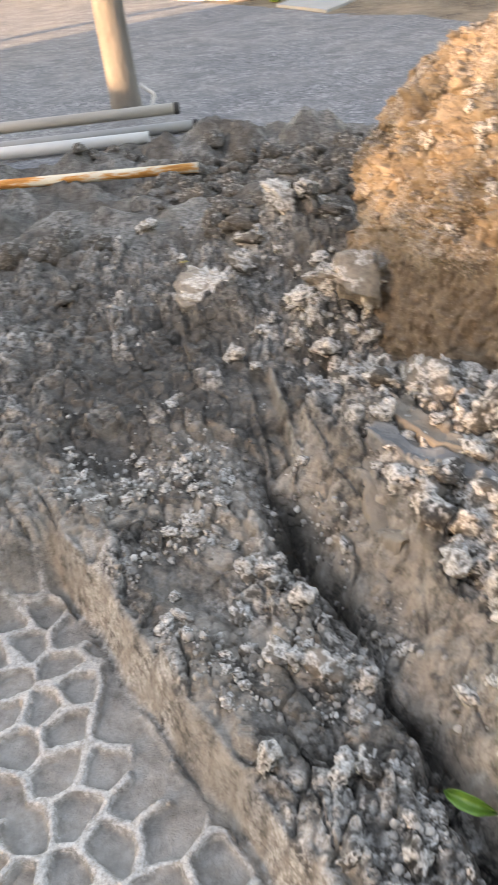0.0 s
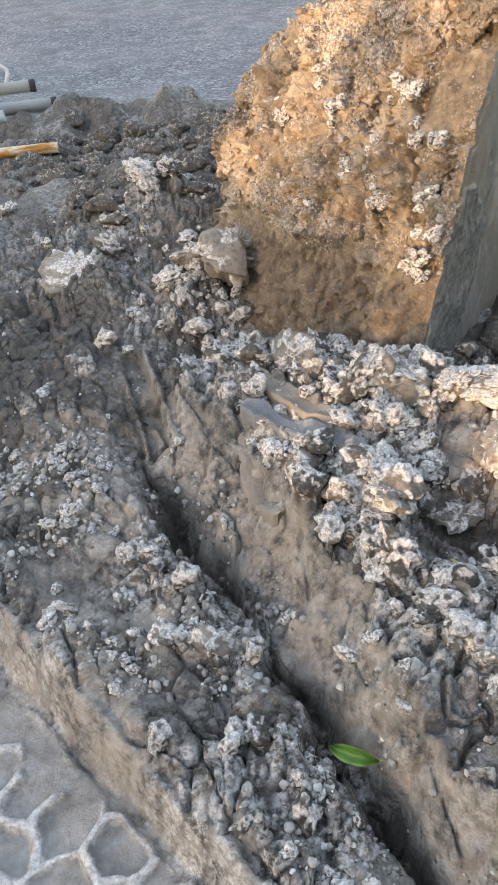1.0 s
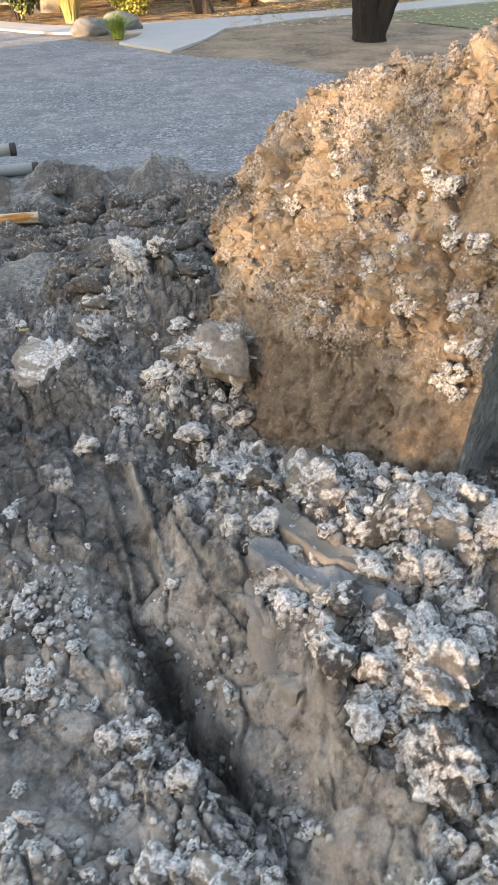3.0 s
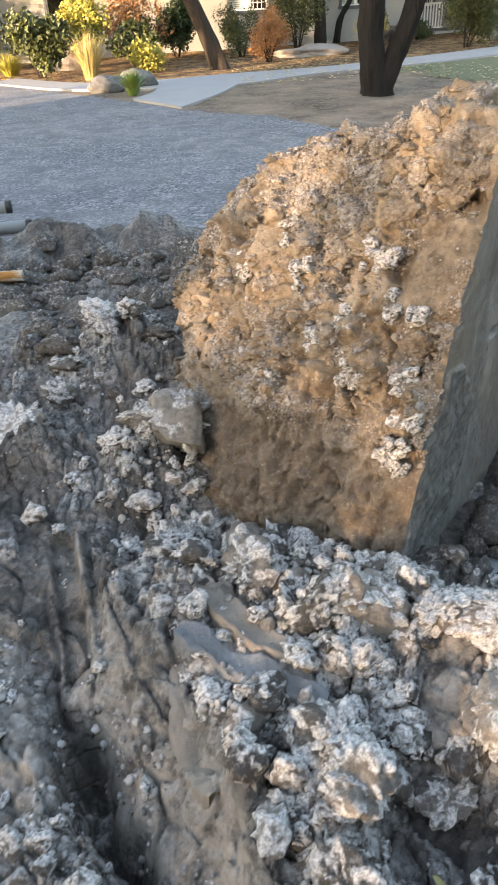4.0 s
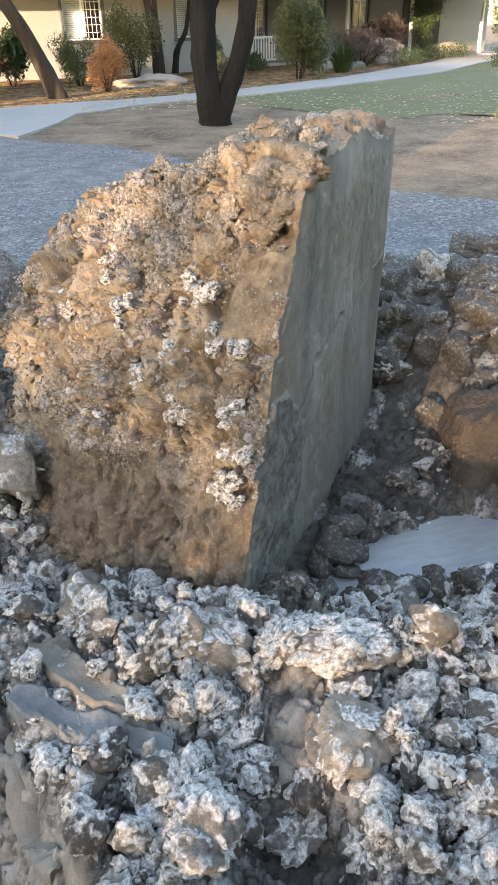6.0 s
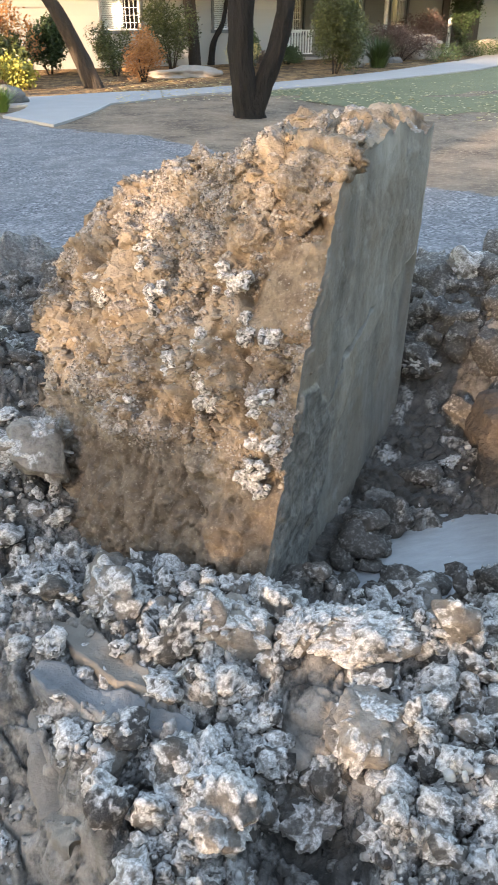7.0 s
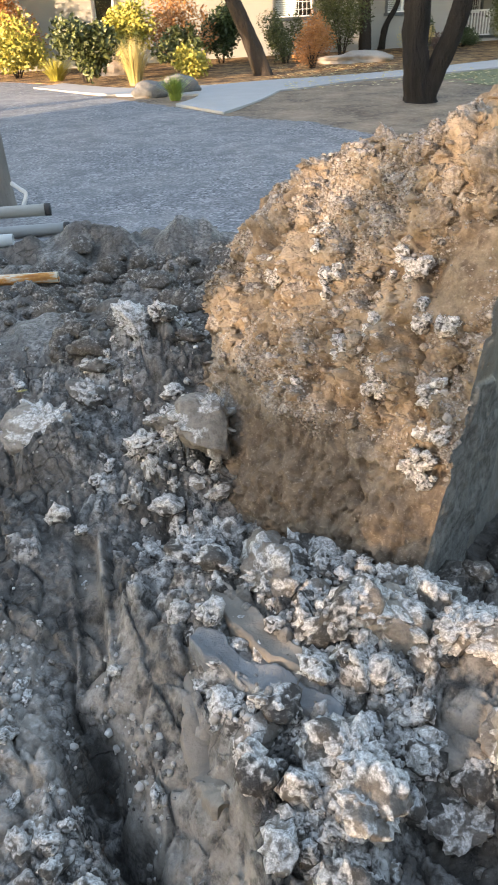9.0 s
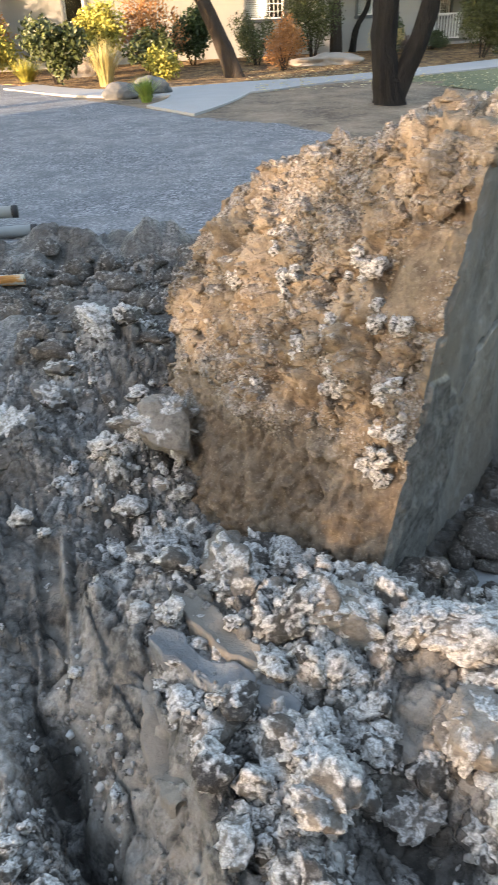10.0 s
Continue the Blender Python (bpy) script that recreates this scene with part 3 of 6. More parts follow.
    near_in = smooth01(4.9, 3.9, y) * smooth01(3.2, 2.2, x)
    mid = mid * (0.15 + 0.85 * near_in)
    big = big * (0.5 + 0.5 * near_in) + 0.9 * lumps(bx, by, 0.34, 46) * (1 - near_in)
    small, tiny = small * near_in, tiny * near_in
    gap = np.exp(-(((g2 - g1) * 0.11) / 0.015) ** 2)
    patch = smooth01(-0.25, 0.35, fbm(x * 4.5, y * 4.5, 9.0, 3, 12))
    z = z + mud * rough * (0.75 * big + 0.75 * mid * (0.2 + 0.8 * patch) + 0.7 * small * patch + 0.3 * tiny * patch - 0.070 * gap * near_in - 0.03)
    z = z + mud * calm * (0.040 * fbm(x * 3.1, y * 3.1, 0.0, 4, 2) * (0.35 + rough) + 0.016 * fbm(x * 15, y * 15, 0.0, 4, 6) * (0.3 + rough) * (1 - 0.7 * clay) * (0.3 + 0.7 * near_in) + (0.004 + 0.004 * rough) * near_in * fbm(x * 36, y * 36, 0.0, 3, 8))
    clay = np.maximum(clay, 0.8 * pale)
    # dry crust sits on lumps; baring the gaps also paints their shade
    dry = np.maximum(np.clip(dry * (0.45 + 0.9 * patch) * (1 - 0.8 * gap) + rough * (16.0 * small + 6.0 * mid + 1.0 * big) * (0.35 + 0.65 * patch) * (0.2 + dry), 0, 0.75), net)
    # slurry pond lies flat
    slurry = bump2(x, y, 1.92, 2.58, 0.50, 0.22, 0.15, 2)
    z = z + (-0.37 - z) * smooth01(0.15, 0.6, slurry + 0.12 * fbm(x * 9, y * 9, 0.0, 3, 52))
    wet = np.clip(wet * (0.6 + 0.7 * patch), 0, 1)

    far = far_level(y) + 0.012 * fbm(x * 0.8, y * 0.8, 0.0, 4, 7) * smooth01(5, 7, y)
    return z * mud + far * (1 - mud), np.clip(dry, 0, 1), np.clip(clay, 0, 1), wet, mud


def steps(a, b, step, lo, hi, soft_lo, soft_hi):
    """Grid lines: even from a to b, slowly wider to the soft limits, then fast."""
    def run(v, end, limit):
        out, st, way = [], step, 1 if end > v else -1
        while (end - v) * way > 0:
            out.append(v)
            st *= 1.02 if (limit - v) * way > 0 else 1.09
            v += st * way
        return out
    return np.array(sorted(run(a - step, lo, soft_lo)) + list(np.arange(a, b, step)) + run(b, hi, soft_hi))


def build_ground():
    xs = steps(-0.9, 1.7, 0.0072, -400, 400, -2.2, 3.9)
    ys = steps(0.85, 3.3, 0.0072, -400, 600, 0.5, 7.2)
    X, Y = np.meshgrid(xs, ys)
    Z, dry, clay, wet, mud = land(X, Y)
    n, m = X.shape
    me = bpy.data.meshes.new("ground")
    verts = np.stack([X, Y, Z], -1).reshape(-1, 3)
    i = np.arange(n * m).reshape(n, m)
    quads = np.stack([i[:-1, :-1], i[:-1, 1:], i[1:, 1:], i[1:, :-1]], -1).reshape(-1, 4)
    me.vertices.add(len(verts))
    me.vertices.foreach_set("co", verts.ravel())
    me.loops.add(quads.size)
    me.loops.foreach_set("vertex_index", quads.ravel())
    me.polygons.add(len(quads))
    me.polygons.foreach_set("loop_start", np.arange(len(quads)) * 4)
    me.update(calc_edges=True)
    me.polygons.foreach_set("use_smooth", np.ones(len(quads), bool))
    cx, cy = verts[quads[:, 0], 0], verts[quads[:, 0], 1]
    wob = fbm(cx * 0.9, cy * 0.9, 1.0, 4, 15)
    kind = np.where(mud.ravel()[quads[:, 0]] + 0.25 * wob > 0.5, 0, 1)
    soil = smooth01(-1.0, 1.0, Y - dirt_edge(X))
    me.polygons.foreach_set("material_index", kind.astype(np.int32))
    r, s = (X + 0.52) * -0.806 + (Y - 1.53) * -0.593, (X + 0.52) * 0.593 + (Y - 1.53) * -0.806
    silt = smooth01(0.06, 0.10, r) * smooth01(-0.62, -0.42, s)
    silt = np.maximum(silt, 0.9 * smooth01(0.2, 0.6, bump2(X, Y, 0.50, 1.99, 0.26, 0.060, -0.62, 4)))
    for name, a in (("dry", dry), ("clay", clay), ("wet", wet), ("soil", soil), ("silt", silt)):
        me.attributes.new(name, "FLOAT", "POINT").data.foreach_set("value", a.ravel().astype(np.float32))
    for mt in (MUD, DRIVE):
        me.materials.append(mt)
    me.update()
    return tagged(new("ground", me), "churned grey-brown mud running out to gravel and dirt", "ground", kind="structure")


ground = build_ground()


def level(x, y):
    return float(land(np.array([x]), np.array([y]))[0][0])


# ---- the lifted earth block ----
AX_D = np.array([0.722, 0.692])     # from the front face inwards
AX_Q = np.array([-0.692, 0.722])    # along the front face, away from the cut side


def block_front(q, z):
    d = np.interp(z, [-0.6, -0.1, 0.12, 0.25, 0.33, 0.45, 0.60, 0.75, 0.86, 1.0, 1.1, 1.3], [2.28, 2.33, 2.42, 2.455, 2.455, 2.53, 2.60, 2.66, 2.72, 2.80, 2.87, 3.08])
    e = np.maximum(0, q - 1.6)
    return d + 0.50 * e + 0.10 * e * e + 0.30 * np.maximum(0, q - 1.12) * smooth01(0.65, 1.0, z)


def block_top(q):
    return np.interp(q, [0.7, 1.0, 1.2, 1.36, 1.56, 1.8, 2.0, 2.12, 2.28, 2.38, 2.45, 2.52, 2.6], [1.20, 1.20, 1.22, 1.17, 1.09, 1.03, 0.97, 0.91, 0.78, 0.60, 0.36, 0.0, -0.3])


def block_back(q):
    return np.interp(q, [0.9, 2.0, 2.6], [4.12, 4.0, 3.6])


def build_block():
    nq, nf, nt, nb = 300, 320, 60, 20
    rows = []
    us = np.linspace(0, 1, nq)
    qs = 0.95 + us * 1.64
    for q in qs:
        top = block_top(q)
        zf = np.linspace(-0.6, top, nf)
        df = block_front(q, zf)
        d0, d1 = df[-1], block_back(q)
        a = np.linspace(0, 1, nt + 1)[1:]
        dt = d0 + (d1 - d0) * a
        zt = top - 0.06 * a + 0.03 * np.sin(a * 9 + q * 4)
        zb = np.linspace(zt[-1], -0.6, nb + 1)[1:]
        under = np.linspace(d1, df[0], 12)[1:]
        d = np.concatenate([df, dt, np.full(nb, d1), under])
        z = np.concatenate([zf, zt, zb, np.full(11, -0.6)])
        rows.append(np.stack([q + 0 * d, d, z], -1))
    P = np.array(rows)                                   # nq, np, (q, d, z)
    skew = 0.10 * (P[..., 1] - 2.31) - 0.02 * P[..., 2]
    P[..., 0] += skew * (1 - us[:, None]) ** 1.5
    xy = P[..., 1:2] * AX_D + P[..., 0:1] * AX_Q
    W = np.concatenate([xy, P[..., 2:3]], -1)
    tu, tv = np.gradient(W, axis=0), np.gradient(W, axis=1)
    N = np.cross(tv, tu)
    N /= np.linalg.norm(N, axis=-1, keepdims=True) + 1e-9
    if (N[nq // 2, nf // 2, :2] @ AX_D) > 0:
        N = -N
    x, y, z = W[..., 0], W[..., 1], W[..., 2]
    q = P[..., 0]
    low = smooth01(0.38, 0.14, z + 0.07 * fbm(q * 5, z * 5, 0.0, 3, 3)) * smooth01(2.1, 1.8, q)
    plane = bump2(q, z, 1.09, 0.80, 0.11, 0.17, 0.2, 2)
    f1, pick = cells3(x / 0.11, y / 0.11, z / 0.11, 60)
    knob = np.sqrt(np.maximum(0, 0.30 * pick - f1 * f1)) * 0.11
    f2, pick2 = cells3(x / 0.045, y / 0.045, z / 0.045, 70)
    nub = np.sqrt(np.maximum(0, 0.34 * pick2 - f2 * f2)) * 0.045
    f3, pick3 = cells3(x / 0.024, y / 0.024, z / 0.024, 75)
    speck = np.sqrt(np.maximum(0, 0.36 * pick3 - f3 * f3)) * 0.024
    some = smooth01(-0.2, 0.3, fbm(x * 4, y * 4, z * 4, 3, 66))
    amount = (1 - 0.62 * low) * (1 - 0.9 * plane)
    move = amount * (0.050 * fbm(x * 2.4, y * 2.4, z * 2.4, 3, 61) + 0.030 * fbm(x * 9, y * 9, z * 9, 3, 62) + 0.009 * fbm(x * 30, y * 30, z * 30, 3, 63)
                     + 0.95 * knob * some + 1.1 * nub * (0.4 + 0.6 * some) + 0.6 * speck * (0.25 + 0.75 * some)
                     - 0.045 * smooth01(0.2, 0.55, fbm(x * 7, y * 7, z * 7, 3, 69)) - 0.028 * smooth01(0.2, 0.5, fbm(x * 19, y * 19, z * 19, 2, 76)))
    drip = fbm(q * 42 + 3.5 * z + 0.9 * value_noise(q * 12, z * 12, 0.0, 5), z * 9, 0.0, 3, 64)
    move = move + low * (-0.018 * smooth01(0.22, 0.40, drip) + 0.025 * fbm(x * 5, y * 5, z * 5, 4, 65) + 0.006 * fbm(x * 40, y * 40, z * 40, 3, 77))
    # mask of the carved hollows, whose shade is painted darker
    pit_shade = np.clip(smooth01(0.15, 0.5, fbm(x * 7, y * 7, z * 7, 3, 69)) + 0.8 * smooth01(0.2, 0.5, fbm(x * 19, y * 19, z * 19, 2, 76)), 0, 1) * amount
    fade = smooth01(-0.02, 0.05, us)[:, None] * 0.75 + 0.25
    W = W + N * (move * fade)[..., None]
    grit = np.clip(smooth01(0.05, 0.4, fbm(x * 3.2, y * 3.2, z * 3.2, 4, 67) + 0.9 * smooth01(1.2, 1.5, q) * smooth01(0.75, 1.0, z) - 0.15)
                   + 0.55 * smooth01(0.15, 0.4, fbm(x * 9, y * 9, z * 9, 3, 68)) + 0.3 * smooth01(0.45, 0.3, z), 0, 1) * (1 - plane)
    np_ = W.shape[1]
    idx = np.arange(nq * np_).reshape(nq, np_)
    faces = np.stack([idx[:-1, :-1], idx[1:, :-1], idx[1:, 1:], idx[:-1, 1:]], -1).reshape(-1, 4)
    body = new("body", mesh_of("body", W.reshape(-1, 3), faces.tolist(), BLOCK))
    for name, a in (("grit", grit), ("low", np.clip(low, 0, 1)), ("pit_shade", pit_shade)):
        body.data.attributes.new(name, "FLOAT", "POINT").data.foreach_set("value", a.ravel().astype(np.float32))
    # the smeared cut side: an even sheet spanned over the open end
    ring = np.column_stack([W[0][:, :2] @ AX_D, W[0][:, :2] @ AX_Q, W[0][:, 2]])
    rows_, cols = nf, 230

    def drawn(line, count):
        t = np.linspace(0, len(line) - 1, count)
        return np.stack([np.interp(t, np.arange(len(line)), line[:, c]) for c in range(3)], -1)
    front, crest = ring[:nf], drawn(ring[nf - 1:nf + nt], cols)
    rear, base = drawn(ring[nf + nt - 1:nf + nt + nb][::-1], rows_), drawn(np.concatenate([ring[nf + nt + nb - 1:], ring[:1]])[::-1], cols)
    v, u = np.linspace(0, 1, rows_)[:, None, None], np.linspace(0, 1, cols)[None, :, None]
    grid3 = (1 - u) * front[:, None] + u * rear[:, None] + (1 - v) * base[None] + v * crest[None]
    grid3 = grid3 - ((1 - u) * (1 - v) * front[0] + u * (1 - v) * rear[0] + (1 - u) * v * front[-1] + u * v * rear[-1])
    grid = grid3[..., [0, 2]]
    qq = 0.95 + 0.10 * (grid[..., 0] - 2.31) - 0.02 * grid[..., 1]
    relief = 0.010 * fbm(grid[..., 0] * 3, grid[..., 1] * 3, 0.0, 3, 71) + 0.003 * fbm(grid[..., 0] * 22, grid[..., 1] * 22, 1.0, 3, 72)
    gx, gz = grid[..., 0], grid[..., 1] + 0.012 * fbm(grid[..., 0] * 16, grid[..., 1] * 16, 2.0, 3, 78)
    split, at1 = along(gx, gz, [(2.90, 0.36), (3.04, 0.475), (3.23, 0.50), (3.43, 0.545)])
    ledge, at2 = along(gx, gz, [(2.70, -0.35), (2.85, 0.0), (2.99, 0.196), (3.23, 0.282), (3.47, 0.432), (3.80, 0.56), (4.2, 0.66)])
    relief = relief + 0.17 * np.exp(-(split / (0.0045 + 0.0035 * np.sin(np.pi * np.clip(at1 / 3, 0, 1)))) ** 2) * smooth01(0.0, 0.25, at1) * smooth01(3.0, 2.8, at1)
    below = smooth01(0.012, -0.012, ledge)
    relief = relief + 0.035 * below * np.exp(-(ledge / 0.5) ** 2) + 0.012 * 0.5 * np.exp(-(ledge / 0.012) ** 2) * smooth01(0.0, 0.3, value_noise(gx * 11, gz * 11, 0.0, 79))
    rind, _ = along(gx, gz + 0.02 * fbm(gx * 7, gz * 7, 4.0, 3, 83), [(2.55, 0.56), (2.72, 0.50), (2.84, 0.42), (2.92, 0.22), (2.93, 0.05), (2.78, -0.5)])
    rind = smooth01(0.006, -0.012, rind) * (grid[..., 0] < 3.05) * (grid[..., 1] < 0.6)
    relief = relief - rind * (0.012 + 0.006 * fbm(gx * 14, gz * 14, 5.0, 3, 84))
    scuff = np.exp(-((ledge - 0.012) / 0.016) ** 2) * smooth01(0.05, 0.45, fbm(gx * 9, gz * 9, 0.0, 3, 80))
    inner = np.minimum(np.minimum(u, 1 - u), np.minimum(v, 1 - v))[..., 0]
    blend = smooth01(0.0, 0.045, inner)
    qq = grid3[..., 1] * (1 - blend) + (qq + relief) * blend
    C = np.concatenate([grid[..., 0:1] * AX_D + qq[..., None] * AX_Q, grid[..., 1:2]], -1)
    idx = np.arange(rows_ * cols).reshape(rows_, cols)
    faces = np.stack([idx[:-1, :-1], idx[:-1, 1:], idx[1:, 1:], idx[1:, :-1]], -1).reshape(-1, 4)
    cut = new("cut_side", mesh_of("cut_side", C.reshape(-1, 3), faces.tolist(), CUT))
    cut.data.attributes.new("rind", "FLOAT", "POINT").data.foreach_set("value", rind.ravel().astype(np.float32))
    cut.data.attributes.new("scuff", "FLOAT", "POINT").data.foreach_set("value", scuff.ravel().astype(np.float32))
    cut["label"] = "smooth grey smeared clay side with a crack"
    return body, cut, W, N, grit


earth_block = thing("earth_block", "upright tan earth block with smeared grey side standing in mud", "soil block")
block_body, block_cut, BW, BN, BGRIT = build_block()
block_body.parent = earth_block
block_cut.parent = earth_block


# ---- clods ----
def clod_shape(seed, level_=3, squash=0.8, crumbly=1.0):
    v, f = ball(level_)
    o = seed * 13.7
    r = 0.85 + 0.30 * fbm(v[:, 0] * 1.2 + o, v[:, 1] * 1.2, v[:, 2] * 1.2, 2, seed) + 0.10 * crumbly * fbm(v[:, 0] * 4 + o, v[:, 1] * 4, v[:, 2] * 4, 3, seed + 5)
    for size, amp in ((1.6, 0.55), (3.4, 0.30), (7.0, 0.10)):
        f1, pick = cells3(v[:, 0] * size + o, v[:, 1] * size, v[:, 2] * size, seed)
        r = r + amp * crumbly * (np.sqrt(np.maximum(0, 0.42 * pick + 0.04 - f1 * f1)) - 0.12)
    r = np.maximum(r, 0.25)
    v = v * r[:, None]
    v[:, 2] *= squash
    v[:, 0] *= 1.15
    return v, f


def lump_shape(seed, level_=3, crusty=0.5, facets=9, squash=0.85):
    """A broken clay lump: blunt facets, part of it under a proud crumbly crust. Returns mesh data and the crust."""
    rng = np.random.default_rng(seed)
    v, f = ball(level_)
    n = rng.normal(size=(facets, 3))
    n /= np.linalg.norm(n, axis=1, keepdims=True)
    near = np.maximum(v @ n.T, 0.02) / rng.uniform(0.55, 0.95, facets)
    r = np.minimum((near ** 9).sum(1) ** (-1 / 9.0), 1.35)
    o = seed * 7.3
    r = r * (1 + 0.14 * fbm(v[:, 0] * 1.7 + o, v[:, 1] * 1.7, v[:, 2] * 1.7, 3, seed))
    c = fbm(v[:, 0] * 1.9 + o, v[:, 1] * 1.9, v[:, 2] * 1.9, 3, seed + 9) + 0.45 * v[:, 2] + (crusty - 0.5) * 1.6
    crust = smooth01(-0.12, 0.12, c)
    held = 0 * r
    for size, amp in ((2.8, 0.50), (5.5, 0.42), (10.0, 0.20)):
        f1, pick = cells3(v[:, 0] * size + o, v[:, 1] * size, v[:, 2] * size, seed)
        nub = np.sqrt(np.maximum(0, 0.42 * pick + 0.06 - f1 * f1))
        r = r + amp * crust * (nub - 0.14)
        held = np.maximum(held, nub)
    # crust thins between nubs, which paints crevice shade into the colour
    crust = crust * (0.25 + 0.75 * smooth01(0.08, 0.34, held))
    r = r + (1 - crust) * 0.03 * fbm(v[:, 0] * 5 + o, v[:, 1] * 5, v[:, 2] * 5, 3, seed + 4)
    v = v * np.maximum(r, 0.2)[:, None]
    v[:, 2] *= squash
    return v, f, crust


def crusted(name, seed, *args):
    v, f, crust = lump_shape(seed, *args)
    me = mesh_of(name, v, f.tolist(), CLOD)
    me.attributes.new("crust", "FLOAT", "POINT").data.foreach_set("value", crust.astype(np.float32))
    return me


def scatter(rng, count, weight, x0, x1, y0, y1):
    """Random spots, denser where weight is near 1."""
    out = []
    while len(out) < count:
        x, y = rng.uniform(x0, x1, 4000), rng.uniform(y0, y1, 4000)
        keep = rng.uniform(0, 1, 4000) < weight(x, y)
        out.extend(zip(x[keep], y[keep]))
    return np.array(out[:count])


def in_block(x, y, grow=0.0):
    d, q = x * AX_D[0] + y * AX_D[1], x * AX_Q[0] + y * AX_Q[1]
    return (d > 2.36 - grow + 0.5 * np.maximum(0, q - 1.6)) & (d < 4.2 + grow) & (q > 0.93 - grow) & (q < 2.45 + grow)


def clod_weight(x, y):
    pile = bump2(x, y, 0.78, 2.22, 0.42, 0.30, -0.5, 1.5)
    east = smooth01(0.90, 1.15, x) * smooth01(0.0, -0.15, y - np.interp(x, [1.0, 1.2, 1.5, 1.9, 2.6], [2.30, 2.20, 2.06, 1.95, 1.9])) * 0.75
    shelf = smooth01(0.27, 0.36, along(x, y, CRACK)[0]) * smooth01(2.4, 2.1, y) * 0.7
    heap = np.maximum(0.45 * bump2(x, y, 0.30, 3.15, 0.30, 0.28), 0.12 * bump2(x, y, 0.10, 4.05, 0.60, 0.40, -0.6))
    mound = 0.10 * bump2(x, y, 2.85, 3.85, 0.8, 0.8)
    side = 0.10 * bump2(x, y, 1.62, 2.42, 0.20, 0.09, 0.2)
    bare = bump2(x, y, 0.90, 1.50, 0.17, 0.2, 0.5, 2)
    smear = np.maximum(bump2(x, y, 0.50, 1.99, 0.27, 0.085, -0.62, 2), bump2(x, y, 0.51, 2.15, 0.27, 0.085, -0.98, 2))
    smear = np.maximum(smear, bump2(x, y, 1.02, 1.83, 0.17, 0.10, 0.9, 3))
    berm = 0.10 * smooth01(1.9, 1.5, y) * (along(x, y, CRACK)[0] < -0.07) * ((x + 0.52) * -0.806 + (y - 1.53) * -0.593 < -0.07)
    w = np.maximum.reduce([pile, east, shelf, heap, mound, side, berm]) * (1 - bare) * (1 - smear)
    return w * ~in_block(x, y, 0.07)


def place_clods():
    rng = np.random.default_rng(11)
    shapes = [crusted("mud_clod", k + 100, 4, rng.uniform(0.25, 0.75), 10, rng.uniform(0.65, 0.95)) for k in range(18)]
    light = [crusted("mud_clod", k + 150, 3, rng.uniform(0.35, 0.95), 9, rng.uniform(0.65, 0.95)) for k in range(18)]
    spots = scatter(rng, 300, clod_weight, -0.8, 3.4, 0.6, 4.5)
    for k, (x, y) in enumerate(spots):
        r = float(np.clip(rng.lognormal(math.log(0.060), 0.36), 0.030, 0.105))
        if y > 3.5:
            r *= 1.3
        if x < 0.62 and y < 2.0:
            r = min(r, 0.045)
        ob = new("mud_clod", (shapes if r > 0.055 else light)[k % len(shapes)])
        ob.location = (x, y, level(x, y) + r * 0.30)
        ob.rotation_euler = tuple(rng.uniform(-0.6, 0.6, 2)) + (rng.uniform(0, 6.3),)
        ob.scale = (r * rng.uniform(0.8, 1.35), r * rng.uniform(0.8, 1.15), r * rng.uniform(0.7, 1.1))
        tagged(ob, "crumbly grey clod with a pale dry crust on mud", "clod", "clods on the churned mud")


def clod_litter():
    """The lesser clods that fill the ground between the large ones."""
    rng = np.random.default_rng(17)
    for k in range(8):
        s = scatter(rng, 95, clod_weight, -0.6, 2.3, 0.6, 3.9)
        sizes = 0.022 * (0.050 / 0.022) ** rng.uniform(0, 1, len(s))
        v, f, crust = lump_shape(k + 40, 3, 0.35 + 0.08 * k)
        ob = crumbs("clod_litter", np.column_stack([s, land(s[:, 0], s[:, 1])[0]]), sizes, (v, f), CLOD, "", rng, 0.25)
        ob.data.attributes.new("crust", "FLOAT", "POINT").data.foreach_set("value", np.tile(crust, len(s)).astype(np.float32))
        tagged(ob, "lesser grey clods heaped over the mud", "clods", kind="stuff")


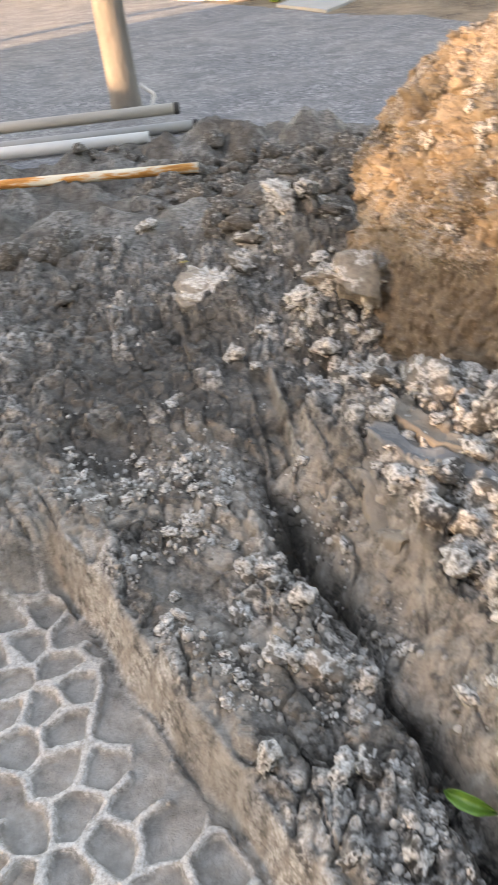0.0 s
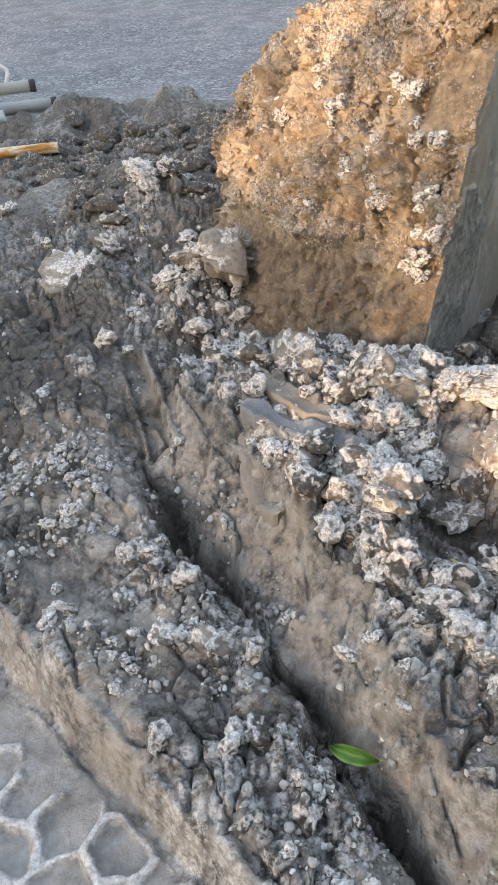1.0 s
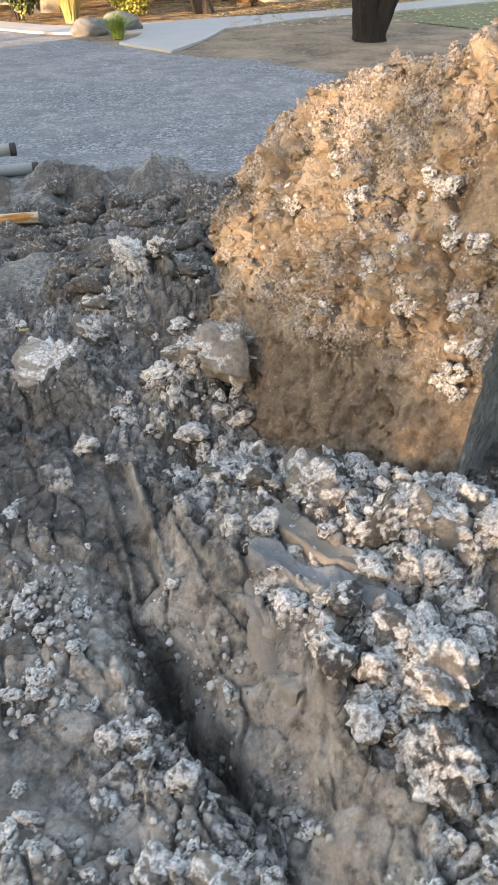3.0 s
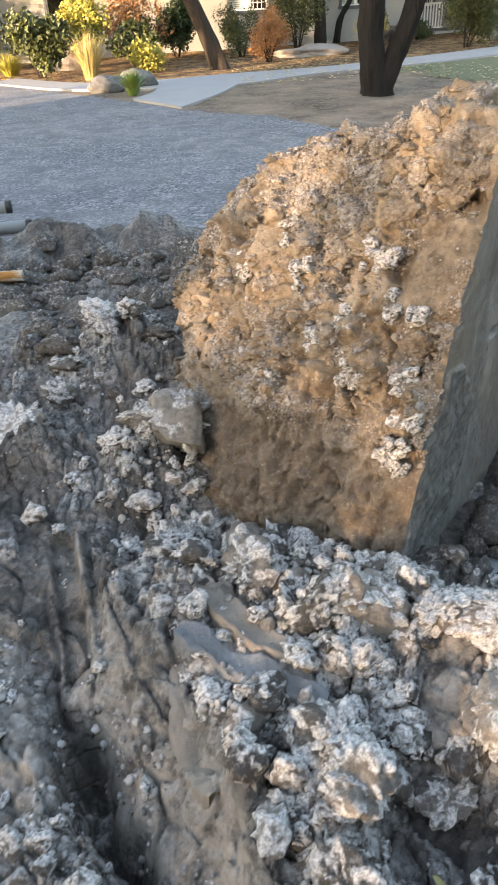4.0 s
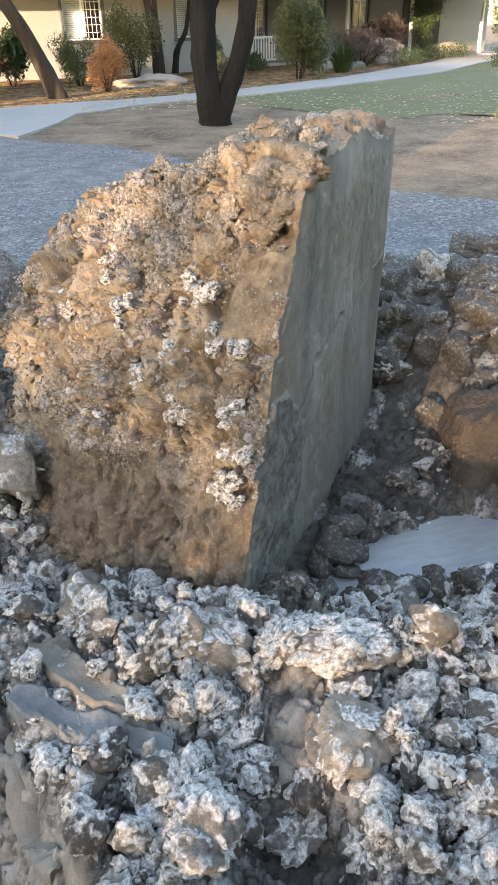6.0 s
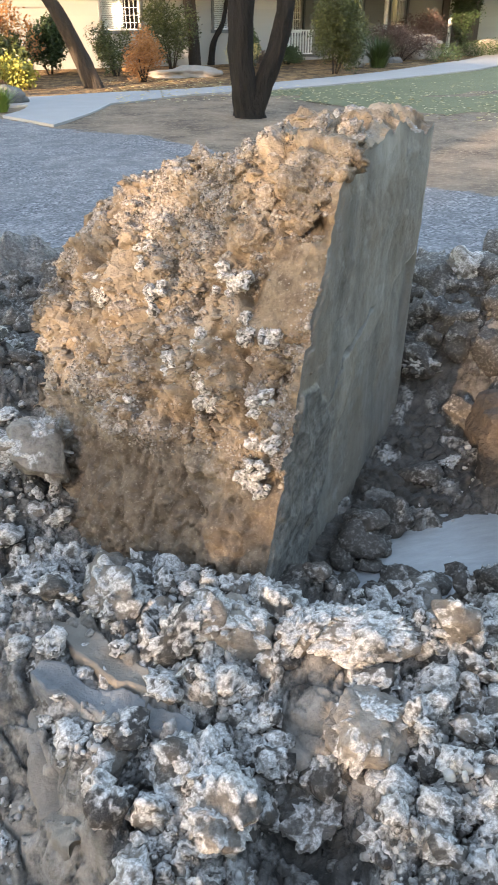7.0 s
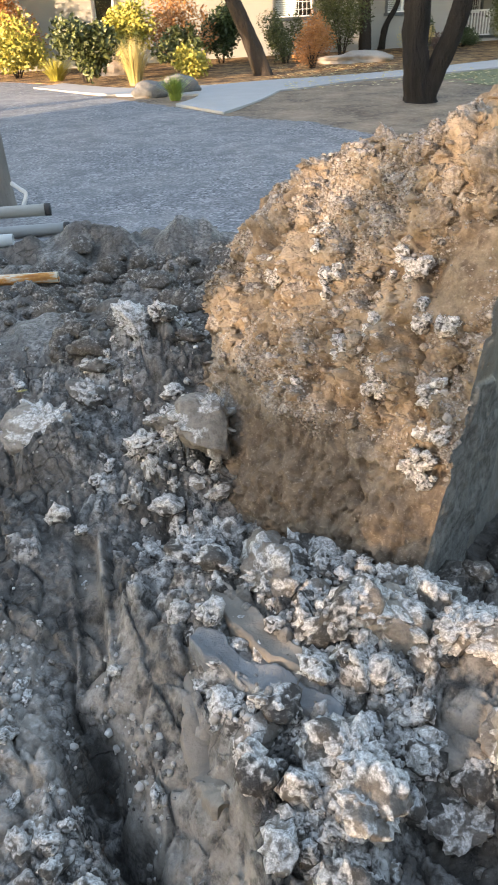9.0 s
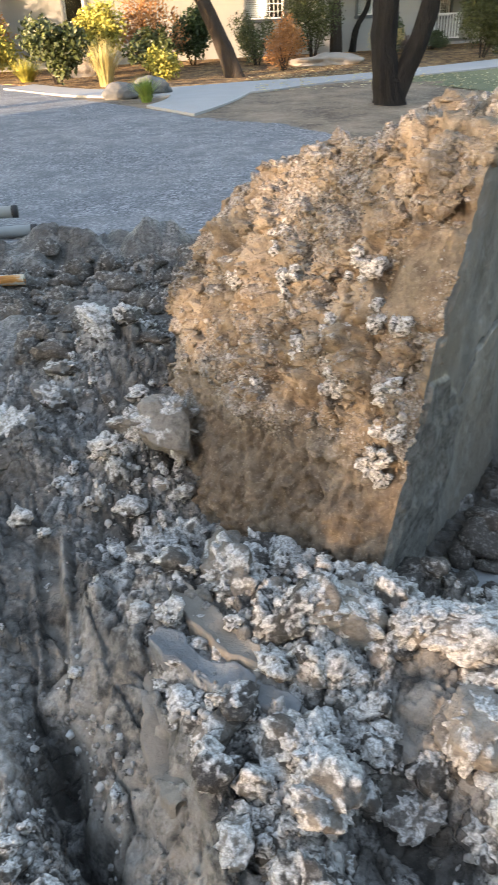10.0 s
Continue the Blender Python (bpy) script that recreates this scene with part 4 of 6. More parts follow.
def far_litter():
    """Dark damp lumps over the mud by the road and the bank behind the block."""
    rng = np.random.default_rng(19)

    def by_road(x, y):
        return smooth01(-0.1, 0.4, fbm(x * 1.6, y * 1.6, 0.0, 3, 92)) * (y < mud_edge(x) - 0.25) * ~in_block(x, y, 0.1) * (1 - bump2(x, y, -0.75, 4.65, 0.45, 0.40, 0.3, 2))

    def bank(x, y):
        return 0.9 * bump2(x, y, 2.95, 3.95, 0.8, 0.75) * ~in_block(x, y, 0.1)

    def by_hole(x, y):
        return np.maximum(bump2(x, y, 1.62, 2.42, 0.20, 0.09, 0.2), 0.5 * bump2(x, y, 1.45, 2.62, 0.12, 0.4, -0.75)) * ~in_block(x, y, 0.02)
    for k, (weight, count, lim, lo, hi) in enumerate(((by_road, 260, (-1.6, 1.0, 4.1, 6.6), 0.03, 0.11), (by_road, 420, (-1.2, 0.9, 3.6, 6.0), 0.02, 0.05), (bank, 190, (2.0, 4.2, 3.0, 5.0), 0.04, 0.13), (bank, 200, (1.9, 4.0, 2.9, 4.9), 0.02, 0.05), (by_hole, 60, (1.1, 2.1, 2.2, 3.2), 0.03, 0.085))):
        s = scatter(rng, count, weight, *lim)
        sizes = lo * (hi / lo) ** rng.uniform(0, 1, count)
        v, f, crust = lump_shape(k + 60, 3 if hi > 0.06 else 2, 0.30, 9, 0.75)
        ob = crumbs("clod_litter", np.column_stack([s, land(s[:, 0], s[:, 1])[0]]), sizes, (v, f), DAMP_CLOD, "", rng, 0.2)
        ob.data.attributes.new("crust", "FLOAT", "POINT").data.foreach_set("value", np.tile(0.4 * crust, count).astype(np.float32))
        tagged(ob, "dark damp lumps of churned mud", "clods", kind="stuff")


def crumbs(name, spots, sizes, base, material, label, rng, lift=0.3):
    v, f = base
    n = len(spots)
    jig = rng.uniform(0.74, 1.26, (n, len(v), 1)) if len(v) < 100 else rng.uniform(0.96, 1.04, (n, len(v), 1))
    a = rng.uniform(0, 6.3, n)
    ca, sa = np.cos(a)[:, None], np.sin(a)[:, None]
    st = rng.uniform(0.7, 1.35, (n, 1, 3))
    q = v[None] * jig * st * sizes[:, None, None]
    qx = q[..., 0] * ca - q[..., 1] * sa
    qy = q[..., 0] * sa + q[..., 1] * ca
    Q = np.stack([qx, qy, q[..., 2]], -1) + spots[:, None, :]
    Q[..., 2] += (sizes * lift)[:, None]
    faces = (f[None] + (np.arange(n) * len(v))[:, None, None]).reshape(-1, 3)
    return new(name, mesh_of(name, Q.reshape(-1, 3), faces.tolist(), material, True))


def place_crumbs():
    rng = np.random.default_rng(12)

    def weight(x, y):
        berm = 0.42 * smooth01(2.7, 2.1, y) * (along(x, y, CRACK)[0] < -0.04) * smooth01(-0.02, -0.10, (x + 0.52) * -0.806 + (y - 1.53) * -0.593)
        cd = along(x, y, CRACK)[0]
        w = np.maximum.reduce([clod_weight(x, y), berm, 0.45 * np.exp(-((cd - 0.10) / 0.05) ** 2) * smooth01(2.5, 2.2, y)])
        lie = land(x, y)
        return np.maximum(w, 0.025) * (1 - bump2(x, y, -0.12, 2.42, 0.13, 0.36, 0.2, 2)) * ((x + 0.52) * -0.806 + (y - 1.53) * -0.593 < -0.03) * (lie[2] < 0.97) * (lie[3] < 0.75) * smooth01(-0.3, 0.2, fbm(x * 7, y * 7, 0.0, 2, 91)) * ~in_block(x, y, 0.0)
    for count, lo, hi, bases in ((600, 0.011, 0.028, [lump_shape(k, 3, 0.9) for k in range(60, 66)]), (3200, 0.006, 0.014, [ball(2)] * 2), (8000, 0.003, 0.006, [ball(1)])):
        s = scatter(rng, count, weight, -1.0, 2.3, 0.55, 4.4)
        z = land(s[:, 0], s[:, 1])[0]
        sizes = lo * (hi / lo) ** rng.uniform(0, 1, count)
        spots = np.column_stack([s, z])
        k = len(bases)
        for b, base in enumerate(bases):
            crumb = crumbs("soil_crumbs", spots[b::k], sizes[b::k], base[:2], CLOD if len(base) > 2 else CRUMB, "", rng)
            if len(base) > 2:
                crumb.data.attributes.new("crust", "FLOAT", "POINT").data.foreach_set("value", np.tile(base[2], len(spots[b::k])).astype(np.float32))
            tagged(crumb, "loose pale crumbs of dried soil strewn over mud", "soil crumbs", kind="stuff")


def block_crumbs():
    rng = np.random.default_rng(13)
    flat = BW[:, :335].reshape(-1, 3)
    nrm = BN[:, :335].reshape(-1, 3)
    g = BGRIT[:, :335].reshape(-1)
    z = flat[:, 2]
    w = (0.02 + g) * smooth01(0.22, 0.36, z)
    w = w / w.sum()
    for count, lo, hi, lv in ((900, 0.005, 0.012, 2), (16000, 0.002, 0.0056, 0)):
        pick = rng.choice(len(flat), count, p=w)
        sizes = lo * (hi / lo) ** rng.uniform(0, 1, count)
        spots = flat[pick] + nrm[pick] * (sizes * 0.2)[:, None]
        ob = crumbs("grit_crust", spots, sizes, ball(lv), GRIT, "", rng, 0.0)
        ob.parent = earth_block
        tagged(ob, "gravelly grit stuck to the block", kind="stuff")


def block_lumps():
    """Tan and grey lumps of every size that make up the broken front."""
    rng = np.random.default_rng(15)
    flat, nrm = BW[:, :340].reshape(-1, 3), BN[:, :340].reshape(-1, 3)
    z = flat[:, 2]
    w = smooth01(0.20, 0.42, z) * (0.25 + smooth01(-0.1, 0.4, fbm(flat[:, 0] * 4, flat[:, 1] * 4, z * 4, 3, 86)))
    q = flat[:, :2] @ AX_Q
    w = w * (1 - bump2(q, z, 1.09, 0.80, 0.12, 0.18, 0.2, 2)) * smooth01(0.97, 1.02, q)
    w = w / w.sum()
    for k, (count, lo, hi, lv) in enumerate(((26, 0.022, 0.048, 4), (26, 0.020, 0.045, 4), (26, 0.020, 0.040, 4), (300, 0.009, 0.022, 3), (300, 0.009, 0.020, 3), (500, 0.006, 0.014, 2))):
        pick = rng.choice(len(flat), count, p=w)
        sizes = lo * (hi / lo) ** rng.uniform(0, 1, count)
        v, f, crust = lump_shape(240 + k, lv, 0.85, 8, 0.8)
        ob = crumbs("soil_rubble", flat[pick] - nrm[pick] * (sizes * 0.25)[:, None], sizes, (v, f), BLOCK, "", rng, 0.0)
        ob.data.attributes.new("grit", "FLOAT", "POINT").data.foreach_set("value", np.repeat(np.where(rng.uniform(size=count) < 0.25, 0.8, 0.05), len(v)).astype(np.float32))
        ob.parent = earth_block
        tagged(ob, "broken lumps of tan soil on the block", kind="stuff")


def block_knobs():
    """The pale crumbly clusters that stick to the front of the block: along it, height, half width, half height."""
    rng = np.random.default_rng(14)
    pale = [crusted("lump", 200 + k, 3, 0.95, 9, 0.9) for k in range(8)]
    tan = []
    for k in range(8):
        v, f, crust = lump_shape(220 + k, 4, 0.75, 8, 0.9)
        me = mesh_of("lump", v, f.tolist(), BLOCK)
        me.attributes.new("grit", "FLOAT", "POINT").data.foreach_set("value", (0.35 * crust).astype(np.float32))
        tan.append(me)
    for q, z, w, h, own in ((1.055, 0.275, 0.055, 0.055, 0), (1.10, 0.68, 0.03, 0.03, 0), (1.335, 0.62, 0.05, 0.04, 0), (1.30, 0.55, 0.05, 0.05, 0), (1.25, 0.47, 0.06, 0.045, 0), (1.185, 0.68, 0.035, 0.04, 0),
                            (1.07, 0.47, 0.04, 0.05, 0), (1.04, 0.40, 0.035, 0.025, 0), (1.28, 0.82, 0.05, 0.045, 0), (1.42, 0.52, 0.04, 0.035, 0), (1.55, 0.72, 0.04, 0.035, 0), (1.75, 0.82, 0.05, 0.04, 0),
                            (1.62, 0.40, 0.05, 0.035, 0), (1.90, 0.66, 0.05, 0.05, 0), (1.16, 1.06, 0.085, 0.085, 1), (1.05, 1.15, 0.06, 0.05, 1), (1.24, 0.95, 0.055, 0.05, 1), (1.95, 0.92, 0.05, 0.04, 1), (1.02, 1.05, 0.05, 0.06, 1)):
        n = 4 if own else max(6, int(w * h / 0.00020))
        for i in range(n):
            r = (rng.uniform(0.45, 0.8) * w) if own else rng.uniform(0.011, 0.026)
            dq, dz = np.clip(rng.normal(0, 0.55, 2), -1, 1) * (w, h)
            d = float(block_front(q + dq, z + dz)) + 0.3 * r - 0.012
            ob = new("lump", (tan if own else pale)[int(rng.integers(0, 8))])
            ob.parent = earth_block
            ob.location = (*(AX_D * d + AX_Q * (q + dq)), z + dz)
            ob.rotation_euler = tuple(rng.uniform(-0.7, 0.7, 2)) + (rng.uniform(0, 6.3),)
            ob.scale = (r, r * rng.uniform(0.8, 1.2), r)


place_clods()
clod_litter()
far_litter()
place_crumbs()
block_crumbs()
block_lumps()
block_knobs()


# ---- slurry, slabs of clay and the leaf beside the crack ----
def build_slurry():
    v = [(0, 0, 0)]
    n = 60
    for k in range(n):
        a = 2 * math.pi * k / n
        r = 1 + 0.22 * noise.noise(Vector((math.cos(a) * 1.4, math.sin(a) * 1.4, 4)))
        v.append((0.66 * r * math.cos(a), 0.42 * r * math.sin(a), 0))
    ob = part("slurry_puddle", (v, [(0, 1 + k, 1 + (k + 1) % n) for k in range(n)]), PUDDLE)
    ob.location = (1.95, 2.58, -0.345)
    tagged(ob, "still puddle of milky grey slurry in the mud", "puddle")


def clay_slab(name, at, size, turn, tilt, label, material, seed=7, crusty=0.3):
    v, f, crust = lump_shape(seed, 5, crusty, 7, 1.0)
    if name == "clay_slab":
        top = 0.45
        v[:, 2] = np.where(v[:, 2] > top, top + (v[:, 2] - top) * 0.12, v[:, 2])
    ob = part(name, (v * np.array(size), f.tolist()), material)
    ob.data.attributes.new("crust", "FLOAT", "POINT").data.foreach_set("value", crust.astype(np.float32))
    ob.location = at
    ob.rotation_euler = (radians(tilt[0]), radians(tilt[1]), radians(turn))
    return tagged(ob, label, "clay lump")


def clay_ribbon(line, half, dip, material, label, seed):
    """A strip of clay pressed smooth, dished along its middle, with torn edges."""
    pts = bent([(*p, 0) for p in line], 70)[:, :2]
    way = np.gradient(pts, axis=0)
    way /= np.linalg.norm(way, axis=1, keepdims=True)
    side = np.stack([-way[:, 1], way[:, 0]], -1)
    t = np.linspace(0, 1, 70)
    w = half * (np.sin(np.pi * np.clip(t * 0.96 + 0.02, 0, 1)) ** 0.30)
    m = 17
    u = np.linspace(-1, 1, m)
    torn = 1 + 0.32 * fbm(t * 11, 0 * t, seed * 1.0, 3, seed)
    x = pts[:, 0, None] + side[:, 0, None] * u[None] * (w * torn)[:, None]
    y = pts[:, 1, None] + side[:, 1, None] * u[None] * (w * torn)[:, None]
    base = np.convolve(np.pad(land(pts[:, 0], pts[:, 1])[0], 7, mode="edge"), np.ones(15) / 15, "valid")
    z = base[:, None] + 0.010 + 0.012 * fbm(x * 6, y * 6, 0.0, 2, seed + 2) + dip * (u[None] ** 2) + 0.004 * fbm(x * 20, y * 20, 0.0, 3, seed + 1) - 0.02 * (np.abs(u[None]) > 0.97)
    n = 70
    top = np.stack([x, y, z], -1).reshape(-1, 3)
    low = top - np.array([0, 0, 0.07])
    i = np.arange(n * m).reshape(n, m)
    f = np.stack([i[:-1, :-1], i[1:, :-1], i[1:, 1:], i[:-1, 1:]], -1).reshape(-1, 4).tolist()
    k = n * m
    f += [(int(i[a, j]), int(i[a, j]) + k, int(i[a + 1, j]) + k, int(i[a + 1, j])) for a in range(n - 1) for j in (0, m - 1)]
    f += [(int(i[a, j]), int(i[a, j + 1]), int(i[a, j + 1]) + k, int(i[a, j]) + k) for a in (0, n - 1) for j in range(m - 1)]
    ob = part("clay_ribbon", (np.concatenate([top, low]), f), material)
    return tagged(ob, label, "clay strip")


def build_leaf():
    leaf = thing("fallen_leaf", "fresh green leaf with a pale stalk lying in the crack", "leaf", at=(0.425, 0.965, -0.37))
    n, m = 14, 7
    v, f = [], []
    for i in range(n):
        t = i / (n - 1)
        w = 0.019 * math.sin(math.pi * t ** 0.8) ** 0.75 + 0.0008
        for j in range(m):
            s = j / (m - 1) * 2 - 1
            v.append((-0.06 + 0.12 * t, s * w, 0.020 * abs(s) ** 1.3 + 0.035 * math.sin(t * 2.8) + 0.004 * math.sin(t * 17) * s))
    for i in range(n - 1):
        for j in range(m - 1):
            a = i * m + j
            f.append((a, a + m, a + m + 1, a + 1))
    k = Nodes("fresh_leaf", 0.4, 0.45)
    k.put("Base Color", k.mix(k.noise(30, 3), (0.040, 0.11, 0.015), (0.12, 0.235, 0.035)))
    blade = part("blade", (v, f), k.m, leaf)
    mod = blade.modifiers.new("thickness", "SOLIDIFY")
    mod.thickness = 0.0008
    stalk = part("stalk", tube(bent([(0.055, 0, 0.008), (0.085, -0.004, 0.0), (0.115, -0.016, -0.02)], 8), [0.0016] * 8, 6), plain("leaf_stalk", (0.45, 0.50, 0.18), 0.5), leaf, "pale green stalk")
    leaf.rotation_euler = (radians(38), radians(8), radians(-22))
    leaf.scale = (1.1, 1.1, 1.1)


build_slurry()
SHEARED = plain("sheared_clay", (0.215, 0.182, 0.147), 0.75, 0.25, 0.4, 11, 0.006, 60)
clay_slab("clay_slab", (0.40, 3.16, 0.09), (0.125, 0.11, 0.17), 10, (50, 8), "broken clay lump with a smooth sheared face", TAN_CLOD, 12, 0.22)
clay_slab("clay_slab", (-0.30, 3.50, -0.08), (0.17, 0.13, 0.13), -25, (32, 5), "flat-topped grey mud lump with a crusted face", TAN_CLOD, 13, 0.3)
clay_slab("clay_boulder", (2.56, 3.06, -0.17), (0.30, 0.26, 0.27), 25, (12, 18), "large brown clay boulder beside the slurry", plain("brown_clay", (0.072, 0.058, 0.046), 0.9, 0.25, 0.6, 7, 0.04, 22), 15, 0.0)
clay_slab("clay_slab", (1.20, 1.98, 0.03), (0.15, 0.08, 0.055), -30, (8, -6), "long pale clay slab with a layered top", CLOD, 16, 0.75)
clay_slab("clay_slab", (0.86, 2.10, 0.02), (0.11, 0.10, 0.10), 20, (10, 12), "rounded smooth clay lump with a crusted crown", TAN_CLOD, 17, 0.25)
clay_slab("clay_slab", (1.13, 1.72, -0.02), (0.10, 0.10, 0.09), 50, (-8, 10), "rounded smooth clay lump beside a bare patch", TAN_CLOD, 18, 0.25)
clay_ribbon([(0.385, 2.355), (0.43, 2.24), (0.52, 2.10), (0.655, 1.955)], 0.042, 0.012, SHEARED, "tan strip of clay pressed smooth on the shelf", 3)
clay_ribbon([(0.315, 2.125), (0.42, 2.04), (0.55, 1.94), (0.69, 1.845)], 0.048, 0.016, plain("blue_grey_smear", (0.165, 0.165, 0.162), 0.5, 0.4, 0.5, 14, 0.008, 60), "blue-grey strip of wet clay smeared smooth", 4)
clay_ribbon([(0.30, 2.07), (0.30, 1.95), (0.335, 1.80), (0.37, 1.68)], 0.038, -0.01, SHEARED, "smooth tan clay plate along the edge of the crack", 5)
build_leaf()


def dry_leaf(at, turn, size):
    v = [(-0.5, 0, 0), (-0.15, -0.2, 0.05), (0.3, -0.13, 0.04), (0.55, 0, 0.02), (0.3, 0.14, 0.06), (-0.15, 0.2, 0.07), (0.1, 0, 0.0)]
    f = [(6, a, b) for a, b in ((0, 1), (1, 2), (2, 3), (3, 4), (4, 5), (5, 0))]
    ob = part("fallen_leaf", ([tuple(c * size for c in p) for p in v], f), bpy.data.materials.get("dry_leaf") or plain("dry_leaf", (0.42, 0.36, 0.15), 0.6, 0.3, 0.3, 30))
    mod = ob.modifiers.new("thickness", "SOLIDIFY")
    mod.thickness = 0.0008
    ob.location = at
    ob.rotation_euler = (0.15, 0.1, turn)
    tagged(ob, "small dry yellow leaf fallen on mud", "leaf", "fallen leaves on the mud")


for lx, ly, lt in ((-0.52, 3.95, 0.4), (0.86, 1.42, 1.9)):
    dry_leaf((lx, ly, level(lx, ly) + 0.012), lt, 0.055)


# ---- pole, pipes ----
def build_pole():
    pole = thing("utility_pole", "weathered round wooden pole leaning slightly beside the gravel", "pole", at=(-1.40, 7.74, 0))
    z = [-0.3, -0.05, 0.0, 0.2, 0.6, 1.2, 2.0, 3.5, 6.5]
    part("post", tube([(-0.012 * h, 0.0, h) for h in z], [0.165, 0.16, 0.155, 0.147, 0.143, 0.14, 0.137, 0.13, 0.12], 24, 0.05), POLE, pole)


def pipe(name, a, b, r, material, label, band=None):
    a, b = Vector(a), Vector(b)
    p = thing(name, label, "pipe", "pipes by the pole")
    p.location = a
    n = 20
    w = b - a
    way = w.normalized()
    side = way.orthogonal().normalized()
    up = way.cross(side)
    verts, faces = [], []
    for c, rr in ((0, r), (1, r), (1, r * 0.86), (0, r * 0.86)):
        for k in range(n):
            t = 2 * math.pi * k / n
            verts.append(tuple(w * c + (side * math.cos(t) + up * math.sin(t)) * rr))
    for c in range(4):
        for k in range(n):
            d, e = c * n + k, c * n + (k + 1) % n
            g, h = ((c + 1) % 4) * n + k, ((c + 1) % 4) * n + (k + 1) % n
            faces.append((d, e, h, g))
    part("barrel", (verts, faces), material, p)
    if band:
        part("end_cap", tube([tuple(w - way * 0.035), tuple(w + way * 0.012)], [r * 1.06, r * 1.06], n), band, p, "dark rubber end cap")
    return p


def rust_material():
    k = Nodes("rusted_white_pipe", 0.75, 0.3)
    col = k.ramp(k.noise(5.0, 5, 0.65, (0.6, 3, 3)), [(0.46, (0.62, 0.56, 0.45)), (0.54, (0.55, 0.24, 0.06)), (0.68, (0.30, 0.10, 0.03))])
    k.put("Base Color", col)
    return k.bump(k.noise(60, 4), 0.003).m


build_pole()
STEEL = plain("dull_galvanised_pipe", (0.30, 0.28, 0.25), 0.55, 0.4, 0.3, 6, 0.002, 50, stretch=(0.5, 3, 3))
RUBBER = plain("black_rubber", (0.03, 0.03, 0.03), 0.7)
pipe("steel_pipe", (-3.4, 6.75, 0.14), (-0.80, 6.93, 0.15), 0.048, STEEL, "dull brown-grey steel pipe with a dark end lying on others", RUBBER)
pipe("steel_pipe", (-3.3, 6.42, 0.055), (-0.62, 6.66, 0.055), 0.045, plain("grey_conduit", (0.23, 0.23, 0.225), 0.5, 0.4, 0.15, 5), "grey pipe with a dark end lying on gravel", RUBBER)
pipe("plastic_pipe", (-3.2, 6.20, 0.06), (-1.0, 6.34, 0.06), 0.05, plain("pale_plastic_pipe", (0.46, 0.46, 0.45), 0.45, 0.4, 0.12, 4), "pale grey plastic pipe lying on gravel")
pipe("rusty_pipe", (-2.9, 5.45, 0.03), (-0.53, 5.42, 0.035), 0.036, rust_material(), "white pipe blotched with orange rust lying on mud")
elbow = part("pipe_elbow", tube(bent([(-1.12, 7.25, 0.05), (-1.08, 7.32, 0.13), (-1.06, 7.36, 0.20), (-1.11, 7.38, 0.24), (-1.18, 7.40, 0.29)], 16), [0.018] * 16, 12), plain("dusty_white_plastic", (0.4, 0.4, 0.39), 0.5))
tagged(elbow, "dusty white bent plastic pipe fitting beside the pole", "pipe fitting")


# ---- path, lawn, garden ----
def strip(name, lower, upper, thick, material, label, category, lift=0.035, count=60):
    a, b = bent([(*p, 0) for p in lower], count), bent([(*p, 0) for p in upper], count)
    m = 6
    v, f = [], []
    for i in range(count):
        for j in range(m + 1):
            p = a[i] + (b[i] - a[i]) * j / m
            v.append((p[0], p[1], float(far_level(p[1])) + lift))
    top = len(v)
    v += [(p[0], p[1], p[2] - thick) for p in v]
    w = m + 1
    for i in range(count - 1):
        for j in range(m):
            q = i * w + j
            f.append((q, q + w, q + w + 1, q + 1))
        for j in (0, m):
            q = i * w + j
            f.append((q, q + w, q + w + top, q + top))
    for i in (0, count - 1):
        for j in range(m):
            q = i * w + j
            f.append((q, q + 1, q + 1 + top, q + top))
    ob = part(name, (v, f), material, None, "", False)
    return tagged(ob, label, category, kind="structure")


strip("garden_path", [(-3.2, 20.2), (-1.4, 17.9), (0.3, 17.0), (2.35, 16.9), (4.2, 18.2), (6.45, 19.0), (9.5, 20.6), (15.1, 24.2), (19.4, 28.0), (24, 33)],
      [(-2.6, 21.0), (-1.0, 19.0), (0.8, 18.7), (2.3, 19.2), (4.7, 19.8), (7.1, 21.0), (10.8, 23.4), (16.2, 27.6), (19.6, 31.4), (22.5, 35)], 0.12, CONCRETE, "pale concrete garden path curving past the house", "path")
strip("driveway_apron", [(1.0, 13.75), (1.75, 15.3), (2.30, 16.86)], [(0.2, 15.3), (0.55, 16.1), (0.7, 17.0)], 0.12, CONCRETE, "pale concrete apron meeting the gravel", "path", 0.038, 20)


def mulch_material():
    """Dark bark mulch strewn with dry tan leaves; the two tones also paint leaf shadows and sun."""
    k = Nodes("leaf_strewn_dappled_mulch", 0.95, 0.15)
    soil = k.mix(k.grey(k.noise(6, 6, 0.7), 0.35, 0.65), (0.045, 0.030, 0.021), (0.17, 0.112, 0.070))
    litter = k.ramp(k.cells(16, "Color"), [(0.0, (0.20, 0.115, 0.05)), (1.0, (0.50, 0.34, 0.17))])
    k.put("Base Color", k.mix(k.grey(k.noise(3.2, 6, 0.75), 0.46, 0.56, 0.05, 0.85), soil, litter))
    return k.bump(k.cells(16), 0.06, 1.0).bump(k.noise(5, 6, 0.7), 0.10, 0.9).m


